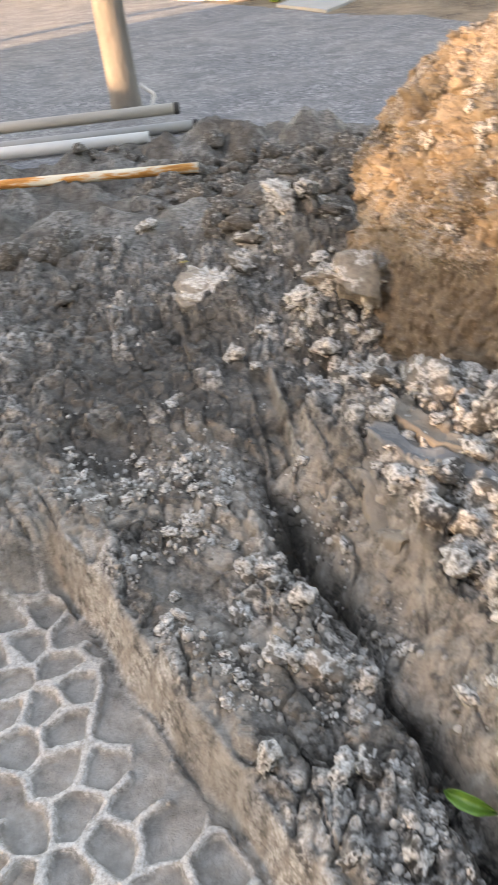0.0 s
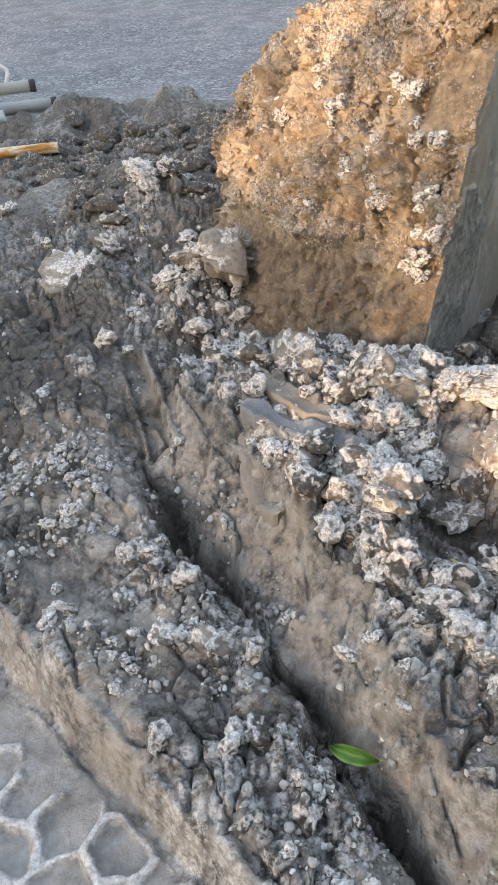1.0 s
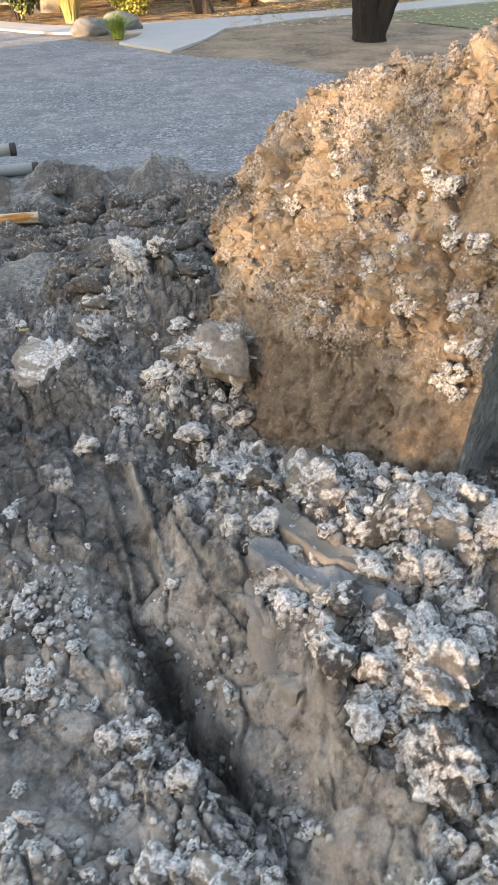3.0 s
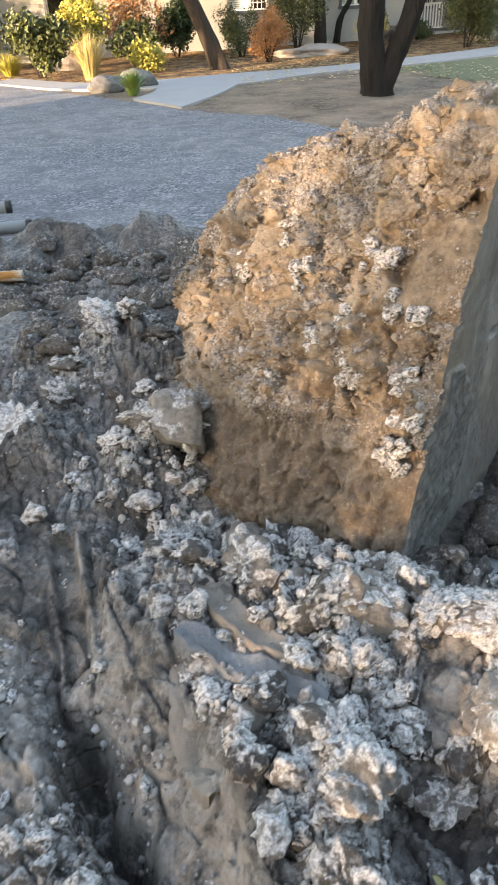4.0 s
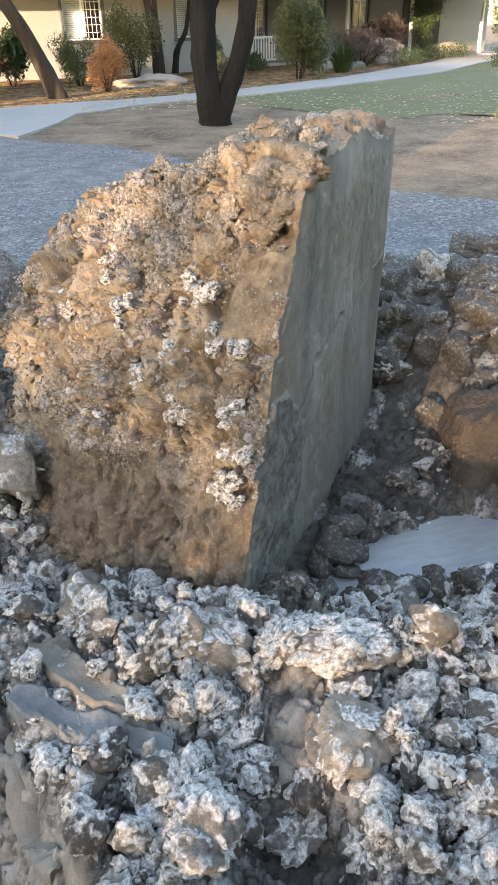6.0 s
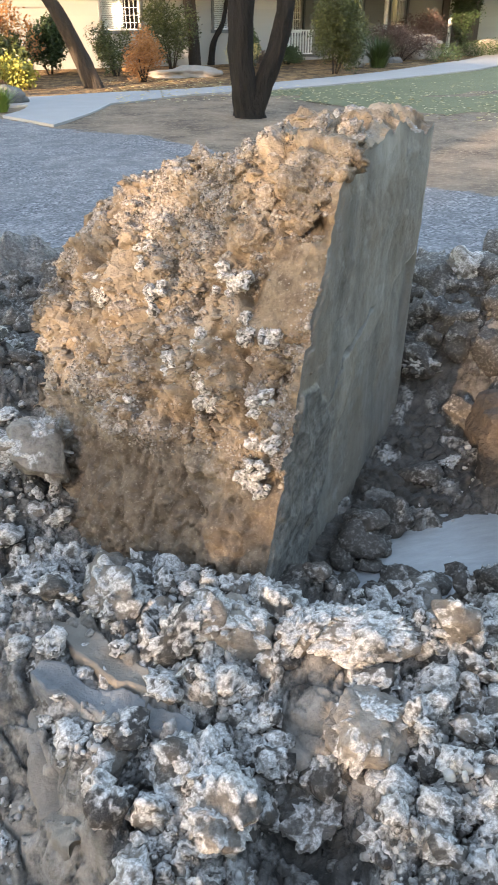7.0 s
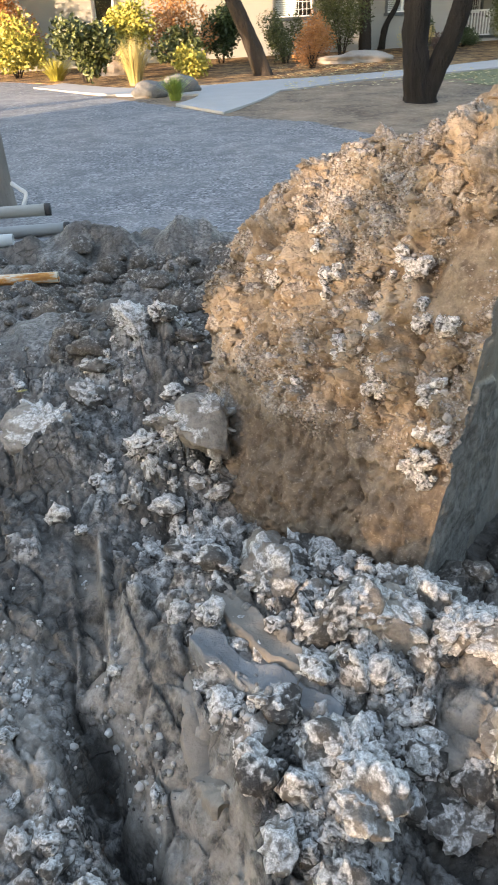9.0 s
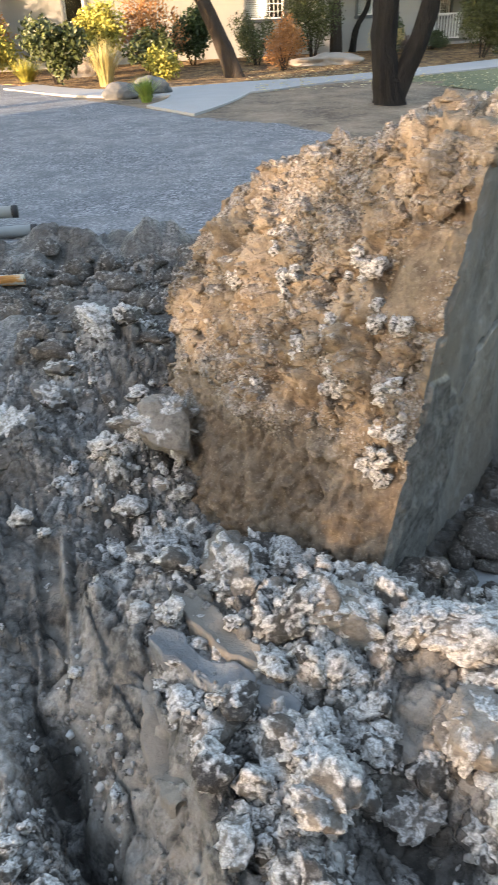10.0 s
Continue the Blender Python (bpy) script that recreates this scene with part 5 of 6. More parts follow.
MULCH = mulch_material()
strip("planting_bed", [(-6.5, 24.2), (-3.0, 21.3), (-1.0, 19.05), (0.8, 18.75), (2.3, 19.25), (4.7, 19.85), (7.1, 21.05), (10.8, 23.45), (16.2, 27.65), (19.6, 31.5)],
      [(-8.5, 24.6), (-5.5, 25.3), (-2.0, 26.1), (0.5, 26.75), (2.5, 27.2), (5.0, 27.8), (8.0, 28.6), (12.0, 30.9), (15.5, 31.8), (19.0, 32.6)], 0.1, MULCH, "dark brown mulch bed between path and house", "planting bed", 0.02)


def build_lawn():
    xs, ys = np.linspace(5.6, 34, 110), np.linspace(0, 1, 40)
    low = np.interp(xs, [5.6, 7, 10, 34], [18.0, 14.2, 12.8, 10.5])
    high = np.interp(xs, [5.6, 6.45, 9.5, 15.1, 19.4, 24, 34], [18.6, 18.9, 20.45, 24.0, 27.8, 32.5, 33])
    low = low + 0.5 * fbm(xs * 0.8, 0 * xs, 2.0, 3, 81)
    Y = low[:, None] + (high - low)[:, None] * ys[None]
    X = np.repeat(xs[:, None], 40, 1)
    Z = far_level(Y) + 0.012 + 0.006 * fbm(X, Y, 0.0, 3, 82)
    i = np.arange(110 * 40).reshape(110, 40)
    f = np.stack([i[:-1, :-1], i[1:, :-1], i[1:, 1:], i[:-1, 1:]], -1).reshape(-1, 4)
    k = Nodes("thin_lawn", 0.9, 0.2)
    col = k.mix(k.noise(0.9, 6, 0.65), (0.095, 0.108, 0.055), (0.20, 0.20, 0.115))
    col = k.mix(k.grey(k.cells(5.5), 0.10, 0.17, 0.8, 0.0), col, (0.46, 0.40, 0.20))
    k.put("Base Color", col)
    k.bump(k.noise(40, 4, 0.7), 0.03)
    tagged(part("lawn", (np.stack([X, Y, Z], -1).reshape(-1, 3), f.tolist()), k.m), "thin dull green lawn strewn with yellow leaves", "lawn", kind="structure")
    rng = np.random.default_rng(5)
    n = 1400
    v, fa = [], []
    for _ in range(n):
        x = rng.uniform(2.5, 17)
        lo = float(np.interp(x, xs, low)) - 1.5
        y = rng.uniform(lo, lo + 6) if rng.random() < 0.8 else rng.uniform(lo, 20)
        z = float(far_level(y)) + 0.045
        a, s = rng.uniform(0, 6.3), rng.uniform(0.03, 0.06)
        c, d = math.cos(a) * s, math.sin(a) * s
        b = len(v)
        v += [(x - c, y - d, z), (x + d * 0.5, y - c * 0.5, z + 0.012), (x + c, y + d, z + 0.004), (x - d * 0.5, y + c * 0.5, z + 0.014)]
        fa.append((b, b + 1, b + 2, b + 3))
    tagged(part("fallen_leaves", (v, fa), leaf_material("dry_yellow_leaves", (0.34, 0.26, 0.11), (0.55, 0.47, 0.24)), None, "", False), "dry yellow leaves strewn over lawn and dirt", "fallen leaves", kind="stuff")


build_lawn()


def leaf_cloud(centres, radii, count, size, seed, narrow=0.45):
    """Folded leaves on the outside of a few uneven clumps."""
    rng = np.random.default_rng(seed)
    C, R = np.array(centres, float), np.array(radii, float)
    k = rng.integers(0, len(C), count)
    d = rng.normal(size=(count, 3))
    d /= np.linalg.norm(d, axis=1, keepdims=True)
    rad = rng.uniform(0.45, 1.06, (count, 1)) * (1 + 0.22 * fbm(d[:, 0] * 2 + k, d[:, 1] * 2, d[:, 2] * 2, 2, seed))[:, None]
    p = C[k] + d * R[k] * rad
    a = rng.normal(size=(count, 3)) + d * 0.6
    a /= np.linalg.norm(a, axis=1, keepdims=True)
    b = np.cross(a, rng.normal(size=(count, 3)))
    b /= np.linalg.norm(b, axis=1, keepdims=True)
    n = np.cross(a, b)
    s = (size * rng.uniform(0.6, 1.35, count))[:, None]
    v = np.stack([p - a * s * 0.5, p + b * s * narrow * 0.5 + n * s * 0.12, p + a * s * 0.5, p - b * s * narrow * 0.5 + n * s * 0.12], 1).reshape(-1, 3)
    i = np.arange(count)[:, None] * 4
    f = np.concatenate([i + np.array([[0, 1, 2]]), i + np.array([[0, 2, 3]])], 0)
    return v, f.tolist()


def bush(name, at, r, h, leaf, material, label, seed, count=900, size=0.09, narrow=0.45, stem=BARK_TAN, clumps=7):
    x, y = at
    z = float(far_level(y))
    rng = np.random.default_rng(seed)
    h, r, count, size = h * 1.2, r * 1.12, int(count * 3.2), size * 1.1
    b = thing(name, label, leaf, at=(x, y, z))
    cs = [(rng.uniform(-0.55, 0.55) * r, rng.uniform(-0.55, 0.55) * r, h * rng.uniform(0.35, 0.75)) for _ in range(clumps)]
    rs = [(r * rng.uniform(0.38, 0.62), r * rng.uniform(0.38, 0.62), h * rng.uniform(0.22, 0.38)) for _ in range(clumps)]
    for c in cs[:5]:
        part("stem", tube(bent([(c[0] * 0.15, c[1] * 0.15, -0.02), (c[0] * 0.5, c[1] * 0.5, c[2] * 0.5), c], 6), np.linspace(0.028, 0.010, 6), 6), stem, b)
    part("foliage", leaf_cloud(cs, rs, count, size, seed, narrow), material, b, "", False)
    return b


def tuft(name, at, r, h, material, label, seed, count=240, wide=0.012):
    x, y = at
    rng = np.random.default_rng(seed)
    v, f = [], []
    for _ in range(count):
        a, lean = rng.uniform(0, 6.3), rng.uniform(0.1, 1.0)
        hh = h * rng.uniform(0.6, 1.1)
        c, s = math.cos(a), math.sin(a)
        o = rng.uniform(0, 0.25) * r
        for i, t in enumerate((0, 0.4, 0.75, 1.0)):
            reach = o + r * lean * t ** 1.6
            w = wide * (1 - t) + 0.001
            zz = hh * t * (1 - 0.25 * lean * t)
            v += [(c * reach - s * w, s * reach + c * w, zz), (c * reach + s * w, s * reach - c * w, zz)]
        b = len(v) - 8
        f += [(b, b + 1, b + 3, b + 2), (b + 2, b + 3, b + 5, b + 4), (b + 4, b + 5, b + 7, b + 6)]
    ob = part(name, (v, f), material, None, "", False)
    ob.location = (x, y, float(far_level(y)))
    return tagged(ob, label, "plant")


def boulder(at, size, turn, seed, label, material=ROCK):
    v, f = clod_shape(seed, 4, 1.0, 0.25)
    ob = part("boulder", (v * np.array(size), f.tolist()), material)
    ob.location = (at[0], at[1], float(far_level(at[1])) + size[2] * 0.45)
    ob.rotation_euler = (0, 0, radians(turn))
    return tagged(ob, label, "boulder", "boulders along the path")


def tree(name, at, limbs, crown, material, leaf, label, seed, count=1500, size=0.12):
    """limbs: lists of points with a radius each; crown: centres and radii."""
    t = thing(name, label, "tree", at=(at[0], at[1], float(far_level(at[1]))))
    for i, limb in enumerate(limbs):
        pts = bent([p[:3] for p in limb], 22)
        rad = np.interp(np.linspace(0, len(limb) - 1, 22), range(len(limb)), [p[3] for p in limb])
        part("trunk" if i == 0 else "limb", tube(pts, rad, 26, 0.34, seed + i), material, t)
    part("crown", leaf_cloud([c[:3] for c in crown], [c[3:6] for c in crown], count, size, seed), leaf, t, "", False)
    return t


# crowns are out of view, widened and thickened to keep skylight off the house
tree("forked_tree", (4.36, 14.15),
     [[(0.05, 0, -0.1, 0.33), (0.03, 0, 0.12, 0.27), (-0.04, 0, 0.5, 0.205), (-0.09, 0, 0.9, 0.19), (-0.10, 0, 1.5, 0.20), (-0.06, 0.1, 2.4, 0.20), (-0.3, 0.3, 4.2, 0.16), (-0.5, 0.4, 6, 0.07)],
      [(0.10, 0.0, 0.0, 0.22), (0.23, -0.02, 0.35, 0.165), (0.45, -0.04, 0.85, 0.15), (0.66, 0, 1.5, 0.15), (0.82, 0.1, 2.3, 0.15), (1.4, 0.2, 4.3, 0.12), (2.0, 0.2, 6, 0.05)],
      [(0.0, 0.1, 1.75, 0.15), (0.22, 0.15, 2.2, 0.13), (0.5, 0.3, 3.0, 0.10), (0.7, 0.8, 4.6, 0.05)]],
     [(-1.0, 0.5, 5.6, 1.6, 1.6, 0.9), (1.2, 0.4, 5.9, 1.8, 1.6, 1.0), (0.2, 0.8, 6.5, 1.8, 1.8, 1.0), (2.6, 0.2, 5.6, 1.2, 1.2, 0.8)], BARK_DARK, GREEN, "dark forked tree with a thick double trunk on bare dirt", 3, 5000, 0.18)
tree("leaning_tree", (2.35, 20.75),
     [[(0.02, 0, -0.1, 0.30), (-0.02, 0, 0.12, 0.22), (-0.28, 0, 0.75, 0.165), (-0.62, 0, 1.5, 0.16), (-1.05, 0.05, 2.3, 0.155), (-1.7, 0.1, 3.6, 0.12), (-2.4, 0.1, 5.2, 0.05)]],
     [(-2.0, 0.1, 5.0, 1.4, 1.5, 0.8), (-3.0, 0.0, 5.5, 1.4, 1.4, 0.8), (-1.0, 1.6, 5.2, 1.5, 1.5, 0.8), (0.4, 0.6, 5.4, 1.5, 1.5, 0.8)], BARK_TAN, OLIVE, "leaning tree with peeling tan bark beside the path", 4, 5000, 0.2)
tree("garden_tree", (6.25, 27.0),
     [[(0, 0, -0.1, 0.20), (-0.02, 0, 0.2, 0.14), (-0.05, 0, 1.0, 0.13), (-0.22, 0, 2.2, 0.12), (-0.35, 0, 3.6, 0.09), (-0.4, 0, 5.0, 0.04)], [(0.14, 0, -0.1, 0.09), (0.10, 0, 1.0, 0.075), (0.02, 0, 2.4, 0.07), (0.3, 0, 4.2, 0.03)]],
     [(-0.7, -0.5, 3.9, 1.2, 1.0, 0.6), (0.3, 0.2, 4.8, 1.6, 1.6, 0.9), (-2.0, -1.0, 4.6, 1.5, 1.5, 0.9), (2.0, -0.8, 4.7, 1.6, 1.5, 0.9), (-0.2, -2.2, 5.0, 1.8, 1.5, 0.9)], BARK_TAN, OLIVE, "slim brown garden tree before the house wall", 5, 7000, 0.2)
tree("dead_tree", (7.05, 28.0),
     [[(0, 0, -0.1, 0.12), (0.03, 0, 0.3, 0.10), (0.16, 0, 0.8, 0.085), (0.45, 0, 1.3, 0.075), (0.62, 0, 2.2, 0.06), (0.7, 0, 3.4, 0.03)], [(0.04, 0, 0.1, 0.07), (0.02, 0, 0.55, 0.06), (0.2, 0, 0.95, 0.05), (0.34, 0, 1.15, 0.04)]],
     [(0.7, 0, 3.8, 1.2, 1.0, 0.5), (2.6, -0.8, 4.6, 1.8, 1.5, 0.8), (4.6, -0.6, 4.8, 1.8, 1.5, 0.8), (6.6, 0.4, 4.9, 1.8, 1.6, 0.8)], BARK_DARK, GREEN, "gnarled dark branching trunk before the house", 6, 5000, 0.2)
tree("leafy_tree", (-4.6, 26.2),
     [[(0, 0, -0.1, 0.16), (0, 0, 0.8, 0.12), (0.05, 0, 1.8, 0.10), (0.1, 0, 3.2, 0.06)]],
     [(0.3, -0.2, 2.35, 1.0, 0.8, 0.55), (-0.7, 0, 2.6, 1.0, 0.9, 0.7), (0.0, 0.2, 3.4, 1.4, 1.2, 0.9), (-1.4, 0, 2.2, 0.9, 0.8, 0.7)], BARK_TAN, GREEN, "dark green leafy tree before the white wall", 7, 3600, 0.11)

bush("broadleaf_bush", (-2.0, 20.9), 0.75, 1.15, "bush", OLIVE, "broad-leaved bush with sunlit yellow-green leaves", 21, 1400, 0.12, 0.6)
bush("lantana_bush", (-4.2, 23.5), 0.95, 1.25, "bush", SUN_YELLOW, "yellow-green bush glowing in low sun", 22, 1300, 0.10, 0.55)
bush("flowering_bush", (-4.4, 24.8), 0.95, 1.9, "bush", RUSTY, "tall thin bush with rust-coloured flowers", 23, 1100, 0.11)
bush("yellow_bush", (-1.1, 22.8), 0.70, 1.55, "bush", SUN_YELLOW, "bush with low sun coloured into its yellow leaves", 24, 1200, 0.10, 0.6)
bush("thin_rusty_bush", (0.35, 23.6), 0.95, 2.0, "bush", RUSTY, "thin airy bush with rust-coloured tips", 25, 800, 0.10)
bush("yellow_bush", (0.55, 20.7), 0.42, 0.62, "bush", SUN_YELLOW, "low yellow-green bush beside the path", 26, 700, 0.09, 0.6)
bush("olive_bush", (0.35, 21.6), 0.55, 1.05, "bush", OLIVE, "dark leafy bush beside the path", 27, 800, 0.12, 0.55)
bush("dark_bush", (1.55, 25.4), 0.62, 1.30, "bush", GREEN, "dark green rounded bush before the white wall", 28, 1300, 0.10, 0.6)
bush("green_bush", (3.35, 24.3), 0.60, 1.15, "bush", OLIVE, "olive green bush under the window", 29, 1100, 0.07)
bush("rust_bush", (3.80, 22.2), 0.62, 1.05, "bush", RUSTY, "rust-orange bush glowing in low sun", 30, 1500, 0.06)
bush("green_shrub", (5.35, 26.2), 0.80, 1.65, "bush", OLIVE, "dark olive shrub beside the garden tree", 31, 1400, 0.08)
bush("grey_shrub", (7.4, 25.0), 0.55, 0.75, "bush", STRAW, "dry straw-coloured shrub by the boulder", 32, 700, 0.06, 0.2)
bush("green_shrub", (7.9, 26.4), 0.55, 1.15, "bush", GREEN, "dark shrub before the house wall", 33, 800, 0.09)
bush("purple_shrub", (8.31, 25.2), 0.36, 0.62, "bush", PURPLE, "purple-brown twiggy shrub below the porch", 34, 1000, 0.06)
bush("round_shrub", (9.85, 23.7), 0.72, 1.85, "bush", OLIVE, "rounded green shrub on bare twiggy stems", 35, 5000, 0.07, 0.6, BARK_TAN, 14)
bush("round_shrub", (12.16, 27.2), 0.75, 1.55, "bush", OLIVE, "rounded olive shrub before the porch", 36, 1500, 0.07)
bush("brown_shrub", (14.4, 28.6), 1.2, 1.15, "bush", PURPLE, "brown twiggy shrub before the porch", 37, 1700, 0.07)
bush("brown_shrub", (16.6, 31.0), 1.0, 1.6, "bush", PURPLE, "brownish climbing shrub at the porch", 38, 1300, 0.09)
bush("vine_shrub", (19.3, 32.6), 0.8, 2.6, "bush", GREEN, "green vine climbing a white porch post", 39, 1500, 0.10)
bush("low_shrub", (9.67, 27.6), 0.6, 0.5, "bush", GREEN, "low green shrub below the porch rail", 40, 500, 0.08)
bush("tall_shrub", (21.5, 29.5), 1.3, 2.6, "bush", GREEN, "tall dark green shrub beside the path end", 41, 2200, 0.10)
tuft("straw_grass", (-0.75, 19.7), 0.55, 1.05, STRAW, "tall straw-yellow ornamental grass in low sun", 51, 420, 0.014)
tuft("green_grass", (0.2, 16.2), 0.40, 0.48, leaf_material("green_grass_blades", (0.10, 0.16, 0.03), (0.24, 0.32, 0.07)), "green grass tuft beside grey rocks", 52, 380, 0.010)
tuft("yellow_grass", (-2.9, 22.0), 0.65, 0.60, SUN_YELLOW, "low yellow grass clump in low sun", 53, 380, 0.014)
tuft("spiky_plant", (12.18, 25.6), 0.95, 1.05, GREEN, "spiky dark green sago-like plant by the path", 54, 260, 0.035)
tuft("small_spiky_plant", (8.41, 24.9), 0.30, 0.40, SUN_YELLOW, "small yellow-green spiky plant", 55, 60, 0.02)
boulder((-0.30, 17.1), (0.34, 0.26, 0.24), 10, 41, "grey rounded boulder by the gravel edge", ROCK_GREY)
boulder((0.32, 17.6), (0.40, 0.26, 0.24), -15, 42, "grey rounded boulder by the path", ROCK_GREY)
boulder((-1.55, 23.0), (0.55, 0.35, 0.42), 20, 43, "pale boulder lit by low sun")
boulder((5.35, 23.6), (0.95, 0.50, 0.24), 6, 44, "long low sandstone boulder beside the path")
boulder((12.2, 27.8), (0.75, 0.55, 0.65), 12, 45, "large brown boulder in the planting bed")
boulder((11.45, 25.9), (0.42, 0.30, 0.20), 30, 46, "flat pale rock in the planting bed")
boulder((13.55, 27.4), (0.32, 0.24, 0.16), 5, 47, "small grey rock in the planting bed", ROCK_GREY)
boulder((15.93, 30.0), (0.85, 0.6, 0.62), -10, 48, "pale bluish boulder in the planting bed", ROCK)
boulder((21.2, 33.6), (1.6, 0.6, 0.5), 15, 49, "long pale boulder behind the hedge", ROCK)


def hedge(at, length, depth, h, turn, seed):
    z = float(far_level(at[1]))
    ob = thing("clipped_hedge", "low clipped green hedge beside the path", "hedge", "clipped hedges", at=(at[0], at[1], z), turn=turn)
    n = max(3, int(length / 0.4))
    cs = [(-length / 2 + length * (i + 0.5) / n, 0, h * 0.5) for i in range(n)]
    part("foliage", leaf_cloud(cs, [(length / n * 0.75, depth * 0.55, h * 0.55)] * n, 450 * n, 0.055, seed, 0.6), GREEN, ob, "", False)
    part("stem", tube([(0, 0, -0.02), (0, 0, h * 0.5)], [0.03, 0.02], 6), BARK_TAN, ob)


hedge((15.74, 27.6), 1.3, 0.8, 0.62, 15, 61)
hedge((20.0, 32.0), 2.8, 0.7, 0.62, 15, 62)
hedge((18.6, 25.6), 1.6, 0.9, 0.7, 40, 63)


# ---- the house ----
HOUSE = thing("house", "single-storey cream weatherboard house with a white-railed porch", "house", at=(1.3, 27.0, 0.2), turn=14)


def wall_boards(u0, u1, back, openings, z0=-0.02, z1=2.75, rise=0.215):
    """Core wall with real openings, and lapped boards on it."""
    cuts = sorted({u0, u1, *[o[0] for o in openings], *[o[1] for o in openings]})
    pieces = []
    for a, b in zip(cuts, cuts[1:]):
        mid = (a + b) / 2
        hole = next((o for o in openings if o[0] <= mid <= o[1]), None)
        if hole is None:
            pieces.append(box(a, b, back, back + 0.14, z0 - 0.1, z1))
        else:
            pieces.append(box(a, b, back, back + 0.14, z0 - 0.1, hole[2]))
            if hole[3] < z1:
                pieces.append(box(a, b, back, back + 0.14, hole[3], z1))
    core = part("wall", joined(*pieces), SIDING, HOUSE, "cream weatherboard wall", False)
    z = z0
    while z < z1 - 0.01:
        top = min(z + rise, z1)
        spans = [(u0, u1)]
        for o in openings:
            if o[2] - 0.02 < (z + top) / 2 < o[3] + 0.02:
                spans = [s for a, b in spans for s in ((a, min(b, o[0])), (max(a, o[1]), b)) if s[1] - s[0] > 0.02]
        for a, b in spans:
            v = [(a, back - 0.030, z), (b, back - 0.030, z), (b, back - 0.008, top), (a, back - 0.008, top), (a, back - 0.001, z), (b, back - 0.001, z), (b, back - 0.001, top), (a, back - 0.001, top)]
            part("board", (v, [(0, 1, 2, 3), (0, 4, 5, 1), (3, 2, 6, 7), (1, 5, 6, 2), (0, 3, 7, 4), (4, 7, 6, 5)]), SIDING, core, "", False)
        z = top
    return core


def window(u0, u1, z0, z1, back, lights=2, blind=True, muntins=True):
    w = part("window", joined(box(u0 - 0.09, u1 + 0.09, back - 0.07, back + 0.02, z1, z1 + 0.10, 0.008), box(u0 - 0.09, u0, back - 0.07, back + 0.02, z0, z1, 0.008), box(u1, u1 + 0.09, back - 0.07, back + 0.02, z0, z1, 0.008)), TRIM, HOUSE, "slate grey window surround", False)
    part("sill", box(u0 - 0.12, u1 + 0.12, back - 0.10, back + 0.03, z0 - 0.10, z0, 0.01), TRIM, w, "", False)
    part("pane", box(u0, u1, back + 0.055, back + 0.062, z0, z1), GLASS, w, "window glass", False).visible_shadow = False
    bars = [box(u0, u0 + 0.045, back + 0.03, back + 0.08, z0, z1), box(u1 - 0.045, u1, back + 0.03, back + 0.08, z0, z1), box(u0 + 0.045, u1 - 0.045, back + 0.03, back + 0.08, z0, z0 + 0.045), box(u0 + 0.045, u1 - 0.045, back + 0.03, back + 0.08, z1 - 0.045, z1)]
    for i in range(1, lights):
        c = u0 + (u1 - u0) * i / lights
        bars.append(box(c - 0.03, c + 0.03, back + 0.028, back + 0.082, z0 + 0.045, z1 - 0.045))
    part("sash", joined(*bars), WHITE, w, "white sash", False)
    if muntins:
        a, b = (u0 + (u1 - u0) * (lights - 1) / lights + 0.03, u1 - 0.045)
        m = [box(a + (b - a) * i / 4 - 0.008, a + (b - a) * i / 4 + 0.008, back + 0.040, back + 0.052, z0 + 0.05, z1 - 0.05) for i in (1, 2, 3)]
        m += [box(a, b, back + 0.041, back + 0.051, z0 + (z1 - z0) * i / 6 - 0.008, z0 + (z1 - z0) * i / 6 + 0.008) for i in range(1, 6)]
        part("muntins", joined(*m), WHITE, w, "thin white glazing bars", False)
    if blind:
        c = u0 + (u1 - u0) * 0.62
        n = int((z1 - z0) / 0.06)
        part("blind", joined(*[box(u0 + 0.03, c, back + 0.16 + 0.01 * (i % 2), back + 0.175 + 0.01 * (i % 2), z0 + 0.06 * i, z0 + 0.06 * i + 0.052) for i in range(n)]), BLIND, w, "pale slatted blind", False)
    # near-black sheet that stands in for the shade of the room
    part("dim_room", joined(box(u0 - 0.3, u1 + 0.3, back + 0.7, back + 0.74, z0 - 0.4, z1 + 0.3)), DARK, w, "", False)


wall_boards(-9.0, 8.9, 0.0, [(2.18, 3.50, 1.08, 2.35), (6.18, 7.35, 1.08, 2.35), (-3.55, -2.95, 1.18, 2.35)])
window(2.18, 3.50, 1.08, 2.35, 0.0)
window(6.18, 7.35, 1.08, 2.35, 0.0)
window(-3.55, -2.95, 1.18, 2.35, 0.0, 1, False, False)
part("wall", box(8.76, 8.9, 0.14, 4.0, -0.1, 2.75), SIDING, HOUSE, "cream side wall", False)
wall_boards(8.9, 26.0, 4.0, [(11.6, 12.5, 0.9, 2.35), (14.6, 15.6, 0.15, 2.35), (17.2, 18.1, 0.9, 2.35)])
window(11.6, 12.5, 0.9, 2.35, 4.0, 2, False)
window(14.6, 15.6, 0.15, 2.35, 4.0, 2, True)
window(17.2, 18.1, 0.9, 2.35, 4.0, 2, False)
part("porch_floor", box(8.9, 26.0, 1.3, 4.0, -0.1, 0.10, 0.01), CONCRETE, HOUSE, "porch floor", False)
part("porch_beam", box(8.9, 26.0, 1.38, 1.55, 2.52, 2.75, 0.01), WHITE, HOUSE, "white porch beam", False)
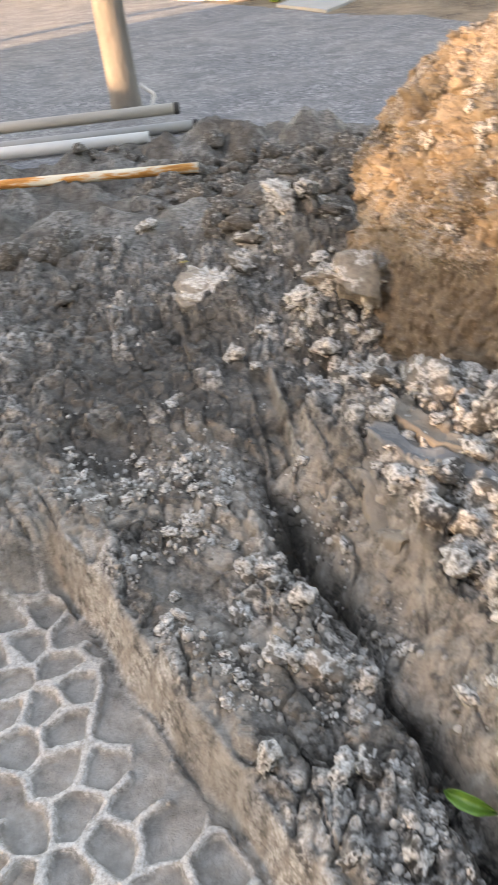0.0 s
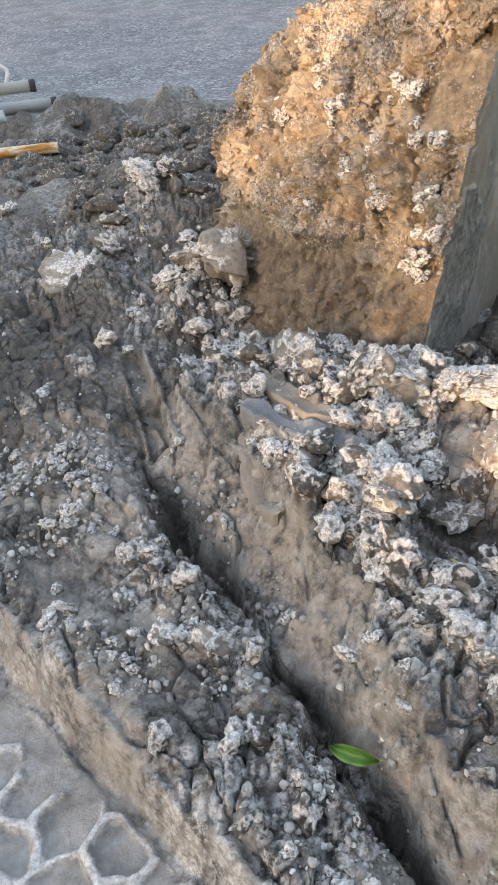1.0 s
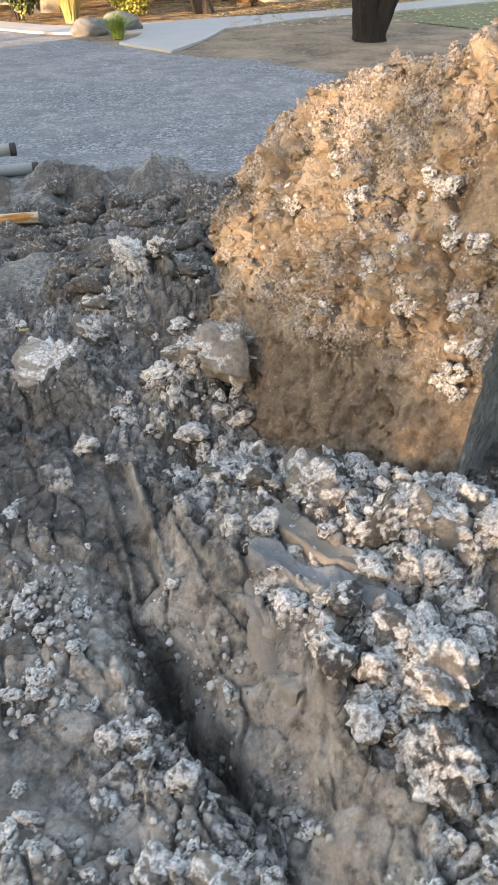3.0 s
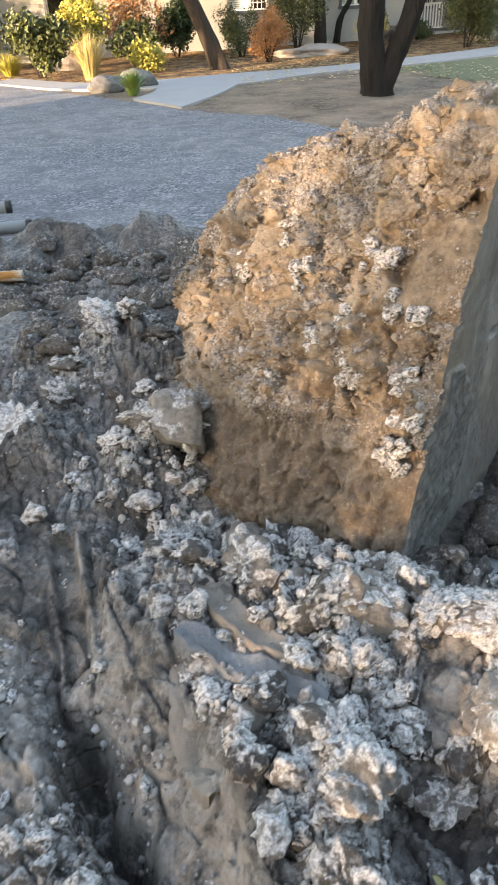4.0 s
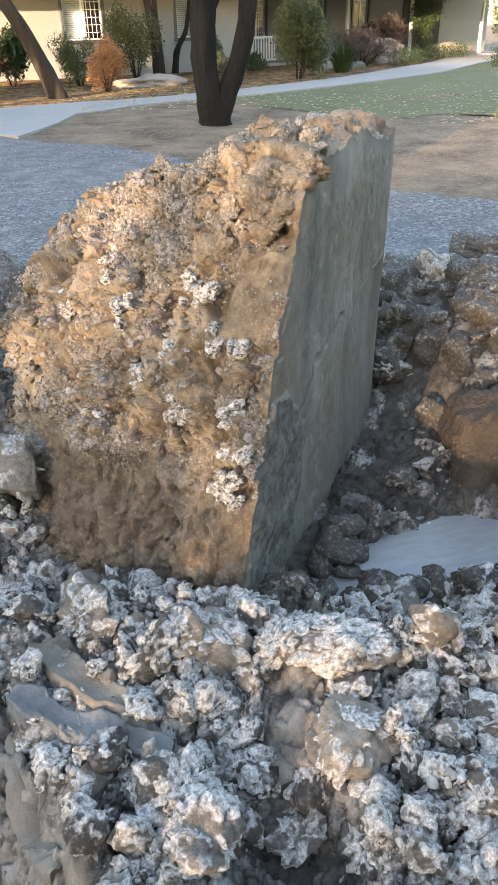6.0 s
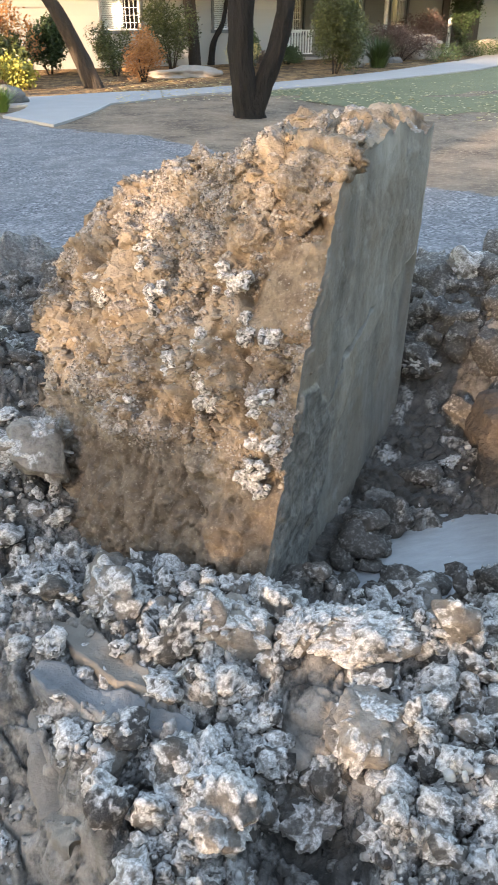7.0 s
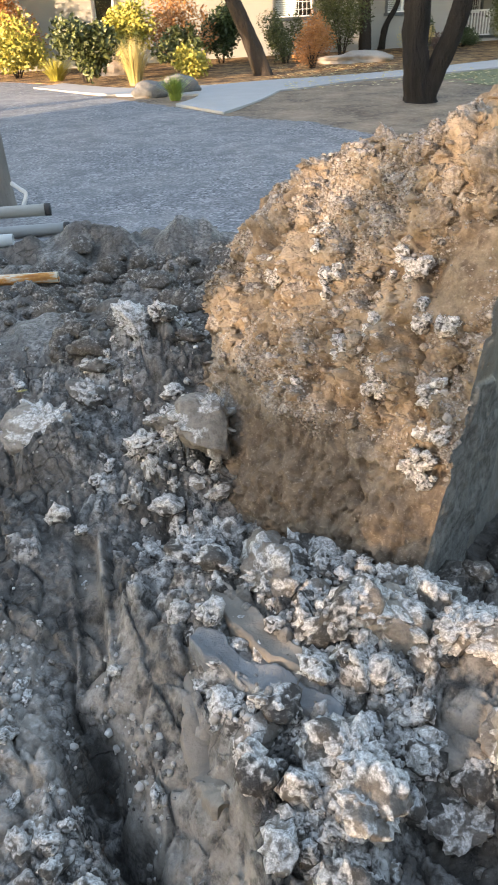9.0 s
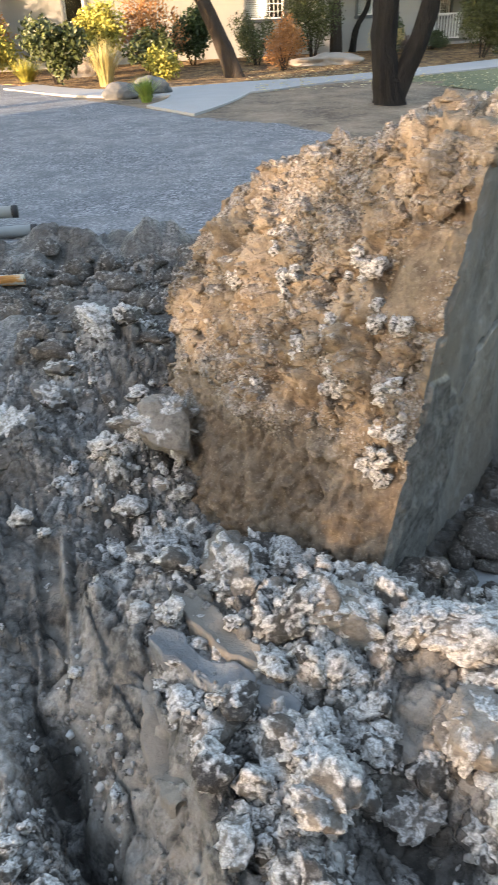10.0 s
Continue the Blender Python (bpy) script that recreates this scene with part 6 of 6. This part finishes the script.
for u in (9.02, 10.1, 13.2, 14.85, 18.4, 22.8):
    part("porch_post", joined(box(u - 0.06, u + 0.06, 1.40, 1.52, 0.10, 2.52, 0.008), box(u - 0.09, u + 0.09, 1.37, 1.55, 0.10, 0.24, 0.008)), WHITE, HOUSE, "white square porch post", False)
for a, b in ((9.08, 10.04), (10.16, 11.3)):
    rail = part("railing", box(a, b, 1.42, 1.50, 0.98, 1.04, 0.006), WHITE, HOUSE, "white porch railing", False)
    part("bottom_rail", box(a, b, 1.43, 1.49, 0.20, 0.25, 0.006), WHITE, rail, "", False)
    n = int((b - a) / 0.125)
    for i in range(n):
        u = a + (b - a) * (i + 0.5) / n
        part("baluster", box(u - 0.02, u + 0.02, 1.44, 1.48, 0.25, 0.98), WHITE, rail, "", False)
door = part("board_door", box(20.18, 22.62, 3.93, 3.965, 0.1, 2.5), DOOR, HOUSE, "dark brown boarded door", False)
for i in range(8):
    part("plank", box(20.2 + 0.3 * i, 20.49 + 0.3 * i, 3.90, 3.929, 0.11, 2.49, 0.008), DOOR, door, "", False)
# unseen roof; its front eaves reach far out to keep skylight off the wall
part("roof", joined(([(-9.6, -1.6, 2.44), (26.6, -1.6, 2.44), (26.6, 5.0, 4.6), (-9.6, 5.0, 4.6), (-9.6, -1.6, 2.56), (26.6, -1.6, 2.56), (26.6, 5.0, 4.72), (-9.6, 5.0, 4.72)],
                     [(0, 3, 2, 1), (4, 5, 6, 7), (0, 1, 5, 4), (2, 3, 7, 6), (0, 4, 7, 3), (1, 2, 6, 5)]),
                    ([(-9.6, 5.0, 4.6), (26.6, 5.0, 4.6), (26.6, 10.6, 2.7), (-9.6, 10.6, 2.7), (-9.6, 5.0, 4.72), (26.6, 5.0, 4.72), (26.6, 10.6, 2.82), (-9.6, 10.6, 2.82)],
                     [(0, 3, 2, 1), (4, 5, 6, 7), (0, 1, 5, 4), (2, 3, 7, 6), (0, 4, 7, 3), (1, 2, 6, 5)])), ROOF, HOUSE, "brown shingle roof with eaves deepened to shade the wall", False)
part("wall", joined(box(-9.0, -8.86, 0.14, 10.0, -0.1, 2.75), box(-9.0, 26.0, 10.0, 10.14, -0.1, 2.75), box(25.86, 26.0, 4.14, 10.0, -0.1, 2.75)), SIDING, HOUSE, "plain outer walls", False)
brace = part("garden_stake", joined(tube([(3.33, 25.6, 0.1), (2.95, 25.9, 1.3)], [0.02, 0.02], 8), tube([(2.93, 25.9, 1.27), (2.97, 25.92, 1.33)], [0.035, 0.03], 8)), plain("pale_stake", (0.5, 0.45, 0.36), 0.7))
tagged(brace, "pale slanting stake leaning before the house wall", "stake")

# ---- unseen walls and trees, added beyond the view to shade the ground ----
S, T = SUN_TO, Vector((-SUN_TO.y, SUN_TO.x, 0))
WALL_RENDER = plain("shade_wall_render", (0.35, 0.32, 0.28), 0.9, 0.2, 0.2, 2, 0.01, 20)


def screen(name, k, lat0, lat1, h, label):
    a, b = S * k + T * lat0, S * k + T * lat1
    mid = (a + b) / 2
    ob = part(name, box(-(b - a).length / 2, (b - a).length / 2, -0.1, 0.1, -0.2, h, 0.02), WALL_RENDER, None, "", False)
    ob.location = mid
    ob.rotation_euler = (0, 0, math.atan2((b - a).y, (b - a).x))
    return tagged(ob, label, "wall", kind="structure")


def added_shade_tree(k, lat, z0, z1, wide, count, size, seed, label):
    """A tree added outside the view for its shade; its crown spans the given heights and width."""
    rng = np.random.default_rng(seed)
    at = S * k + T * lat
    h = z1 - z0
    crown = []
    for _ in range(14):
        o = T * rng.uniform(-wide, wide) * 0.5
        crown.append((o.x, o.y, rng.uniform(z0 + h * 0.25, z1 - h * 0.25), wide * 0.28, wide * 0.28, h * 0.3))
    tree("added_shade_tree", (at.x, at.y), [[(0, 0, -0.2, 0.2), (0, 0, 1.0, 0.16), (0.1, 0, z0, 0.13), (0, 0.1, z1 - h * 0.3, 0.05)]], crown, BARK_TAN, OLIVE, label, seed, count, size)


screen("boundary_wall", 10.0, 16.0, -1.3, 1.74, "unseen plain wall added to shade the mud")
screen("boundary_wall_step", 10.0, -1.3, -3.6, 2.3, "unseen wall step added to shade the foot of the block")
screen("boundary_wall_tall", 10.0, -3.6, -6.60, 6.5, "unseen taller wall added to shade the road")
screen("boundary_wall_gate", 10.0, -6.60, -6.87, 2.45, "unseen low wall added so that sun reaches the pole")
screen("boundary_wall_long", 10.0, -6.87, -13.0, 6.5, "unseen long wall added to shade the drive")
added_shade_tree(18.0, -0.3, 2.0, 6.2, 8.0, 5200, 0.22, 71, "unseen leafy tree added to dapple the sun on the block")
added_shade_tree(-2.0, -14.1, 3.0, 7.5, 5.2, 17000, 0.42, 72, "unseen tall leafy tree added to shade the house")


# leaf belt added out of view to cut skylight from the horizon
def tree_belt(a, b, h, label):
    a, b = Vector((*a, 0)), Vector((*b, 0))
    n = int((b - a).length / 1.5)
    cs = []
    for i in range(n):
        p = a + (b - a) * (i + 0.5) / n
        cs += [(p.x, p.y, h * f) for f in (0.15, 0.4, 0.65, 0.85)]
    tagged(part("tree_belt", leaf_cloud(cs, [(1.3, 1.3, h * 0.2)] * len(cs), 110 * len(cs), 0.55, n, 0.7), GREEN, None, "", False), label, "tree belt", kind="stuff")


tree_belt((-7, -10), (14, -10), 8.0, "unseen dark belt of trees added to cut low skylight")
tree_belt((14, -10), (26, 14), 8.0, "unseen dark belt of trees added to cut low skylight")
